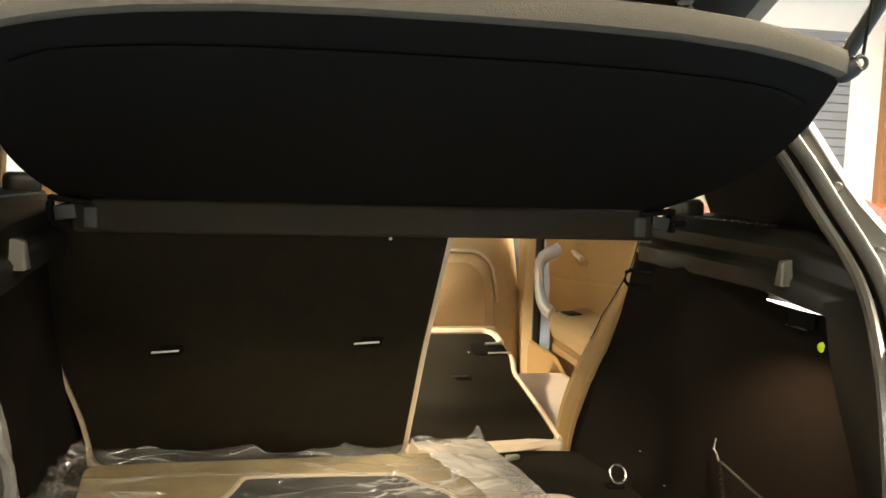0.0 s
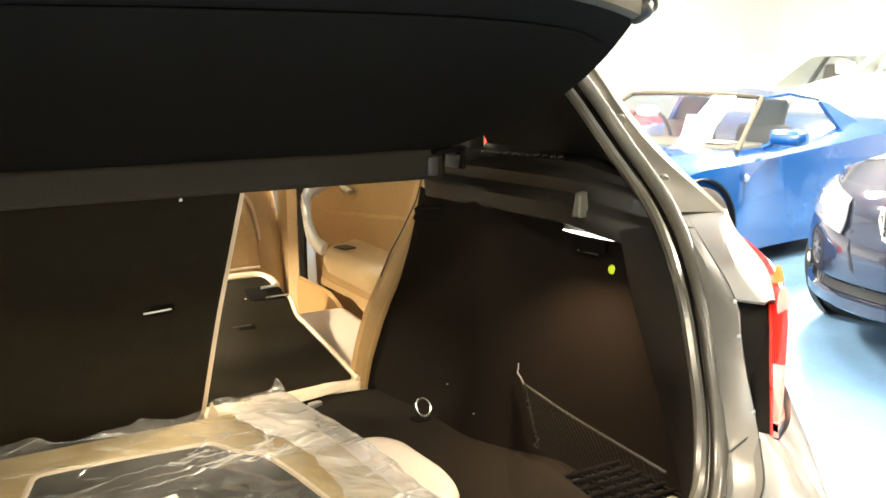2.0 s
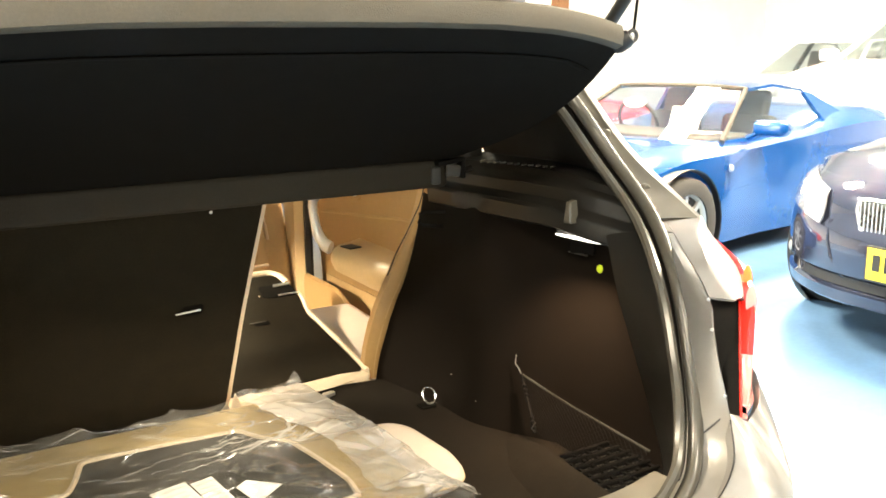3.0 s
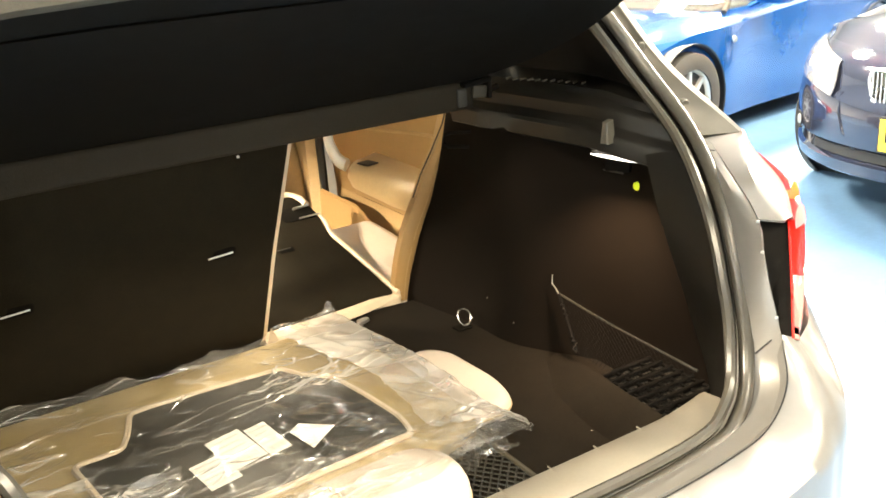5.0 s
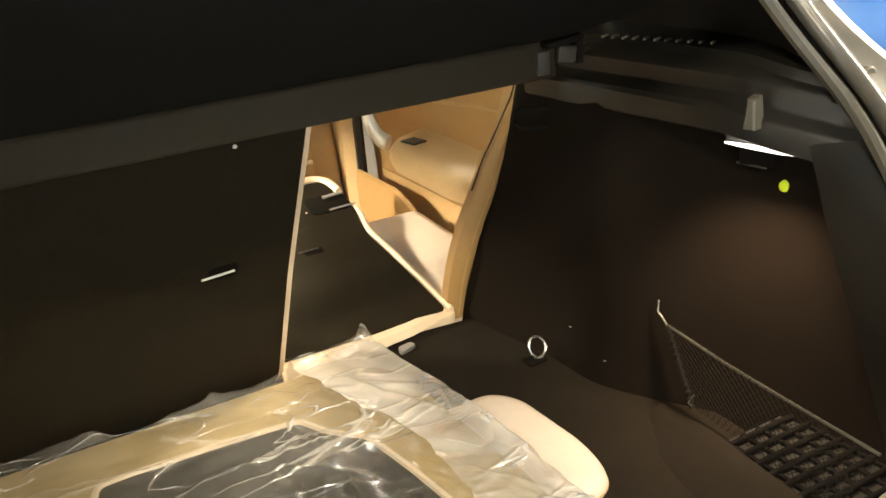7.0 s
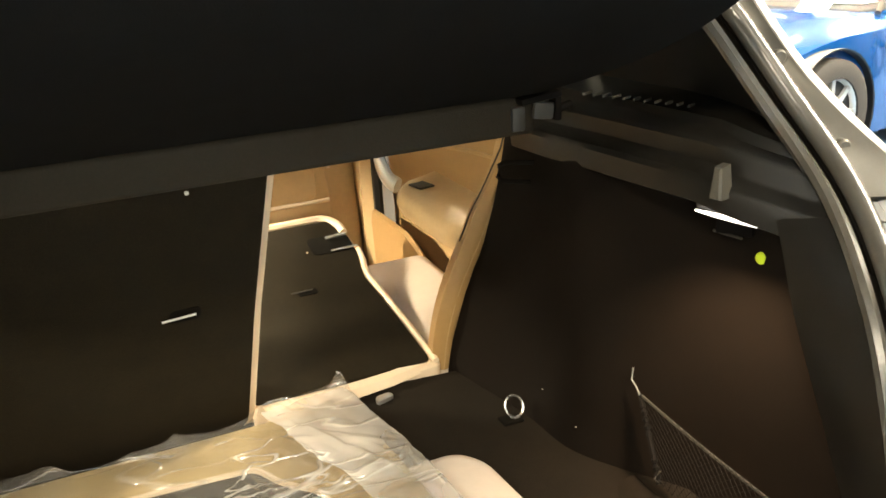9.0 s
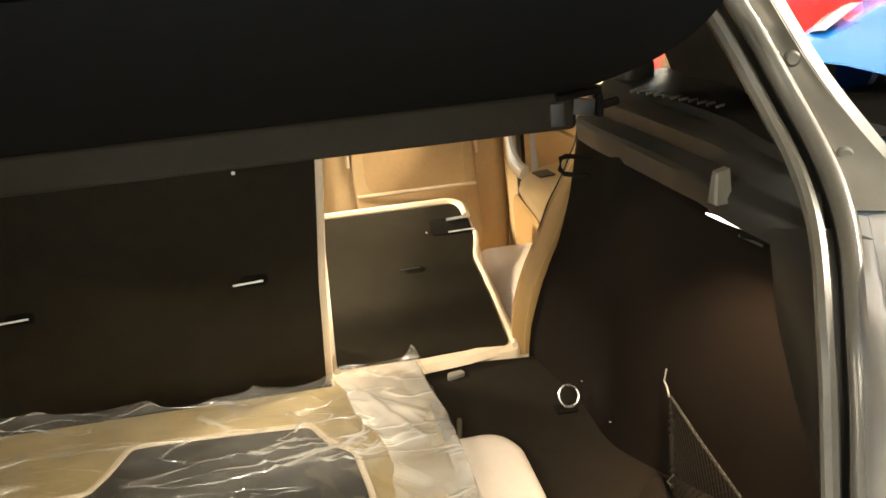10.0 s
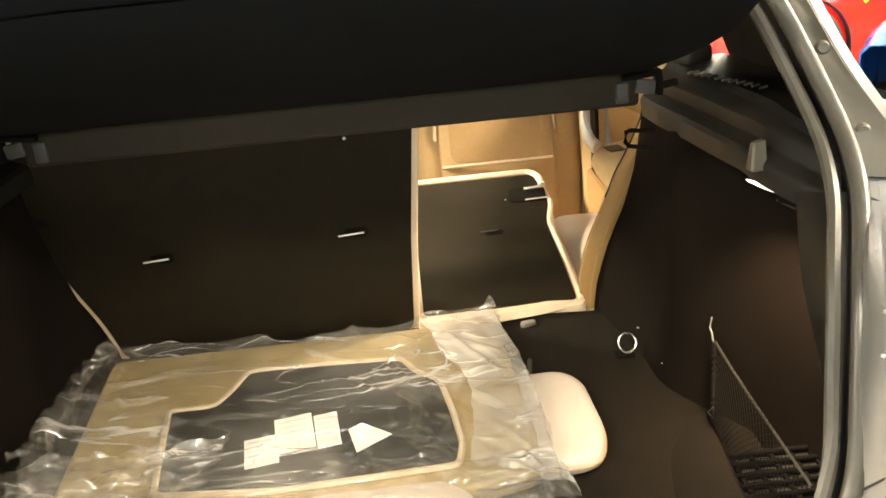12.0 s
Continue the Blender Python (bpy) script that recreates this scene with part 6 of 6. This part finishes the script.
def sedan(name, m, paint, label, plate=True, tall=0.0, kidney=True):
    """A saloon car; x runs from its nose to its tail."""
    s = thing(name, tuple(m.translation), label, "car")
    h = tall
    keys = [(0.5, 0.87, [(0, 0.86), (0.5, 0.855), (0.80, 0.83), (0.96, 0.76), (1.0, 0.55), (0.98, 0.20)]),
            (1.3, 0.90, [(0, 0.95), (0.5, 0.945), (0.80, 0.93), (0.96, 0.88), (1.0, 0.6), (0.98, 0.2)]),
            (2.6, 0.905, [(0, 0.97), (0.5, 0.97), (0.80, 0.96), (0.96, 0.92), (1.0, 0.6), (0.98, 0.2)]),
            (3.6, 0.90, [(0, 1.0), (0.5, 0.995), (0.80, 0.98), (0.96, 0.94), (1.0, 0.62), (0.98, 0.22)]),
            (4.3, 0.87, [(0, 1.02), (0.5, 1.01), (0.80, 0.99), (0.96, 0.94), (1.0, 0.62), (0.97, 0.25)]),
            (4.5, 0.80, [(0, 0.98), (0.5, 0.97), (0.80, 0.95), (0.96, 0.88), (1.0, 0.6), (0.97, 0.32)])]
    keys = [(a, b, [(f, z + h * (z > 0.4)) for f, z in c]) for a, b, c in keys]
    part("body", thicken(car_skin(smooth_rows(keys, 40), m), 0.01), paint, s, "glossy polished bodywork")
    setback = [(0.20, 0.06), (0.215, 0.0), (0.235, -0.035), (0.285, -0.045), (0.30, -0.02), (0.345, -0.015), (0.36, -0.045), (0.42, -0.055), (0.50, -0.05), (0.56, -0.035), (0.585, -0.012), (0.63, -0.004), (0.69, 0.02), (0.725, 0.06), (0.752, 0.12)]

    def front(u, z):
        """A place on the rounded front, u across from -1 to 1."""
        dx = 0.0
        for (z0, d0), (z1, d1) in zip(setback, setback[1:]):
            if z0 <= z <= z1:
                dx = d0 + (d1 - d0) * (z - z0) / (z1 - z0)
        return m @ Vector((0.40 * abs(u) ** 3.0 + dx, 0.868 * u * (1 - 0.03 * max(0, z - 0.6) / 0.15), z + h * (z > 0.4)))

    across = [k / 14 - 1 for k in range(29)]
    part("bumper", thicken(loft([[front(u, z) for u in across] for z, d in setback]), 0.008), paint, s, "rounded painted bumper")
    top_row = [front(u, 0.752) for u in across]
    back_row = [m @ Vector((0.56, 0.872 * u, 0.872 - 0.01 * abs(u) - 0.10 * abs(u) ** 5 + h)) for u in across]
    part("bonnet_front", thicken(loft([[a.lerp(b, f) + m.to_3x3() @ Vector((0, 0, 0.02 * math.sin(math.pi * f))) for a, b in zip(top_row, back_row)] for f in (0, 0.2, 0.4, 0.6, 0.8, 1)]), 0.008), paint, s, "polished bonnet")
    part("lower_intake", thicken(loft([[front(u * 0.62, z) + m.to_3x3() @ Vector((-0.004, 0, 0)) for u in across] for z in (0.303, 0.324, 0.343)]), 0.003), DARK_GAP, s, "dark mesh air intake")
    part("underbody", box((0, 0, 0), (1, 1, 1), m @ Matrix.Translation((2.45, 0, 0.22)) @ Matrix.Diagonal((3.5, 1.5, 0.05, 1))), BLACK_TRIM, s)
    # greenhouse
    us = (-1, -0.8, -0.4, 0, 0.4, 0.8, 1)
    base = [m @ Vector((1.28 + 0.22 * u * u, 0.74 * u, 0.955 + h)) for u in us]
    head = [m @ Vector((2.02 + 0.10 * u * u, 0.56 * u, 1.385 + h - 0.02 * u * u)) for u in us]
    tail = [m @ Vector((3.15 - 0.06 * u * u, 0.56 * u, 1.38 + h - 0.02 * u * u)) for u in us]
    boot = [m @ Vector((3.95 - 0.15 * u * u, 0.72 * u, 1.01 + h)) for u in us]
    top = [m @ Vector((2.6, 0.58 * u, 1.425 + h - 0.03 * u * u)) for u in us]
    part("windscreen", thicken(loft([base, head]), 0.006), CAR_GLASS, s, "clear windscreen").visible_shadow = False
    part("roof", thicken(loft([head, top, tail]), 0.02), paint, s, "painted roof")
    part("rear_screen", thicken(loft([tail, boot]), 0.006), CAR_GLASS, s).visible_shadow = False
    for k in (0, -1):
        sy = -1 if k == 0 else 1
        part("pillar", tube([base[k], head[k], top[k], tail[k], boot[k]], 0.03, 8), paint, s)
        part("door_pillar", tube([m @ Vector((2.6, sy * 0.87, 0.96 + h)), top[k]], 0.035, 8), BLACK_TRIM, s)
        bm = bmesh.new()
        bm.faces.new([bm.verts.new(p) for p in (base[k], head[k], tail[k], boot[k])])
        part("side_glass", thicken(bm, 0.005), CAR_GLASS, s).visible_shadow = False
        mir = part("door_mirror", box((0, 0, 0), (1, 1, 1), m @ Matrix.Translation((1.72, sy * 0.98, 1.0 + h)) @ Matrix.Diagonal((0.12, 0.22, 0.14, 1)), bevel=0.04, seg=3), paint, s)
        for x in (0.78, 3.50):
            c = m @ Vector((x, sy * 0.84, 0.315))
            ax = m.to_3x3() @ Vector((0, sy, 0))
            wheel_at(s, c, ax, 0.315, 0.21, 10)
            part("wheel_well", lathe([(0.35, -0.12), (0.355, 0.086), (0.375, 0.098), (0.375, 0.06)], facing(c, ax), 36), DARK_GAP, s)
        # headlamp: two round lamps under a clear cover that hugs the corner
        ahead = m.to_3x3() @ Vector((-1, 0, 0))
        lamp = part("headlamp", thicken(loft([[front(sy * (0.47 + 0.47 * f + 0.5 * max(0, z - 0.66) * (1 - f)), z - 0.03 * (1 - f) ** 2 + 0.012 * f) + ahead * 0.012 for f in (0, 0.15, 0.3, 0.5, 0.7, 0.85, 1.0)] for z in (0.585, 0.61, 0.65, 0.68, 0.71, 0.735)]), 0.008), CLEAR_LENS, s, "clear twin headlamp")
        for f in (0.62, 0.76):
            part("lamp_bowl", lathe([(0.0, 0.002), (0.024, 0.003), (0.036, 0.0), (0.038, -0.008)], facing(front(sy * f, 0.662) + ahead * 0.018, ahead + m.to_3x3() @ Vector((0, sy * 0.5, 0.2))), 20), SILVER_TRIM, lamp, "round reflector")
        fog = part("fog_recess", lathe([(0.040, 0.0), (0.040, 0.004), (0.028, 0.001), (0.0, 0.0)], facing(front(sy * 0.80, 0.39) + ahead * 0.004, ahead + m.to_3x3() @ Vector((0, sy * 0.7, 0))), 20), DARK_GAP, s, "dark round recess")
        part("fog_lamp", lathe([(0, 0.008), (0.018, 0.007), (0.025, 0.002)], facing(front(sy * 0.80, 0.39) + ahead * 0.004, ahead + m.to_3x3() @ Vector((0, sy * 0.7, 0))), 20), STEEL, fog, "round fog lamp")
        part("bumper_crease", tube([front(sy * 0.42, 0.58), front(sy * 0.40, 0.50), front(sy * 0.36, 0.42), front(sy * 0.31, 0.34)], 0.008, 8), paint, s)
        if kidney:
            g = part("grille", tube([m @ Vector((-0.02 - 0.02 * (0.62 - z), sy * y, z + h)) for y, z in rounded([(0.012, 0.555), (0.185, 0.56), (0.215, 0.66), (0.19, 0.70), (0.012, 0.70)], 0.03)], 0.008, 6, closed=True), CHROME, s, "chrome kidney-shaped grille frame")
            part("grille_back", slab([(sy * 0.012, 0.555), (sy * 0.185, 0.56), (sy * 0.215, 0.66), (sy * 0.19, 0.70), (sy * 0.012, 0.70)], -0.004, 0.0, m=m @ Matrix.Translation((-0.012, 0, h)) @ Matrix(((0, 0, 1, 0), (1, 0, 0, 0), (0, 1, 0, 0), (0, 0, 0, 1)))), DARK_GAP, g)
            for k2 in range(9):
                y = 0.027 + k2 * 0.02
                part("grille_bar", box((0, 0, 0), (1, 1, 1), m @ Matrix.Translation((-0.024, sy * y, 0.628 + h)) @ Matrix.Diagonal((0.012, 0.007, 0.125, 1)), bevel=0.0), CHROME, g)
    if plate:
        p = part("number_plate", box((0, 0, 0), (1, 1, 1), m @ Matrix.Translation((-0.075, -0.085, 0.445)) @ Matrix.Diagonal((0.006, 0.372, 0.134, 1)), bevel=0.002), PLATE_YELLOW, s, "yellow plate with plain bars")
        part("plate_holder", box((0, 0, 0), (1, 1, 1), m @ Matrix.Translation((-0.066, -0.085, 0.445)) @ Matrix.Diagonal((0.02, 0.39, 0.15, 1)), bevel=0.004), PLASTIC, p)
        for k in range(6):
            part("plate_bar", box((0, 0, 0), (1, 1, 1), m @ Matrix.Translation((-0.0795, -0.225 + k * 0.056, 0.452)) @ Matrix.Diagonal((0.003, 0.034, 0.07, 1))), BLACK_PAINT, p)
    for sy in (-1, 1):
        part("seat", box((0, 0, 0), (1, 1, 1), m @ Matrix.Translation((2.5, sy * 0.36, 0.95 + h)) @ pose(0, 0, 0, 0, 15, 0) @ Matrix.Diagonal((0.14, 0.46, 0.62, 1)), bevel=0.05, seg=3), SEAT_GREY, s)
    return s


low_sports_car("blue_sports_car", pose(2.725, 2.93, 0, 0, 0, 8.5) @ Matrix.Diagonal((1, -1, 1, 1)), BLUE_PAINT, "bright blue low two-seat sports car with papers behind its windscreen")
sedan("dark_saloon", pose(3.11, 0.53, 0, 0, 0, -3), NAVY_PAINT, "polished dark navy saloon with a yellow number plate")
low_sports_car("red_sports_car", pose(1.86, 5.07, 0, 0, 0, 4) @ Matrix.Diagonal((1, -1, 1, 1)), RED_PAINT, "red low sports car with a yellow wing shield", badge=True)
sedan("silver_wagon", pose(7.6, 4.3, 0, 0, 0, 6), SILVER_PAINT, "silver tall wagon parked in the back row", plate=False, tall=0.22, kidney=False)
sedan("white_saloon", pose(8.6, 6.4, 0, 0, 0, 4), SILVER_PAINT, "pale silver saloon parked in the back row", plate=False, kidney=False)
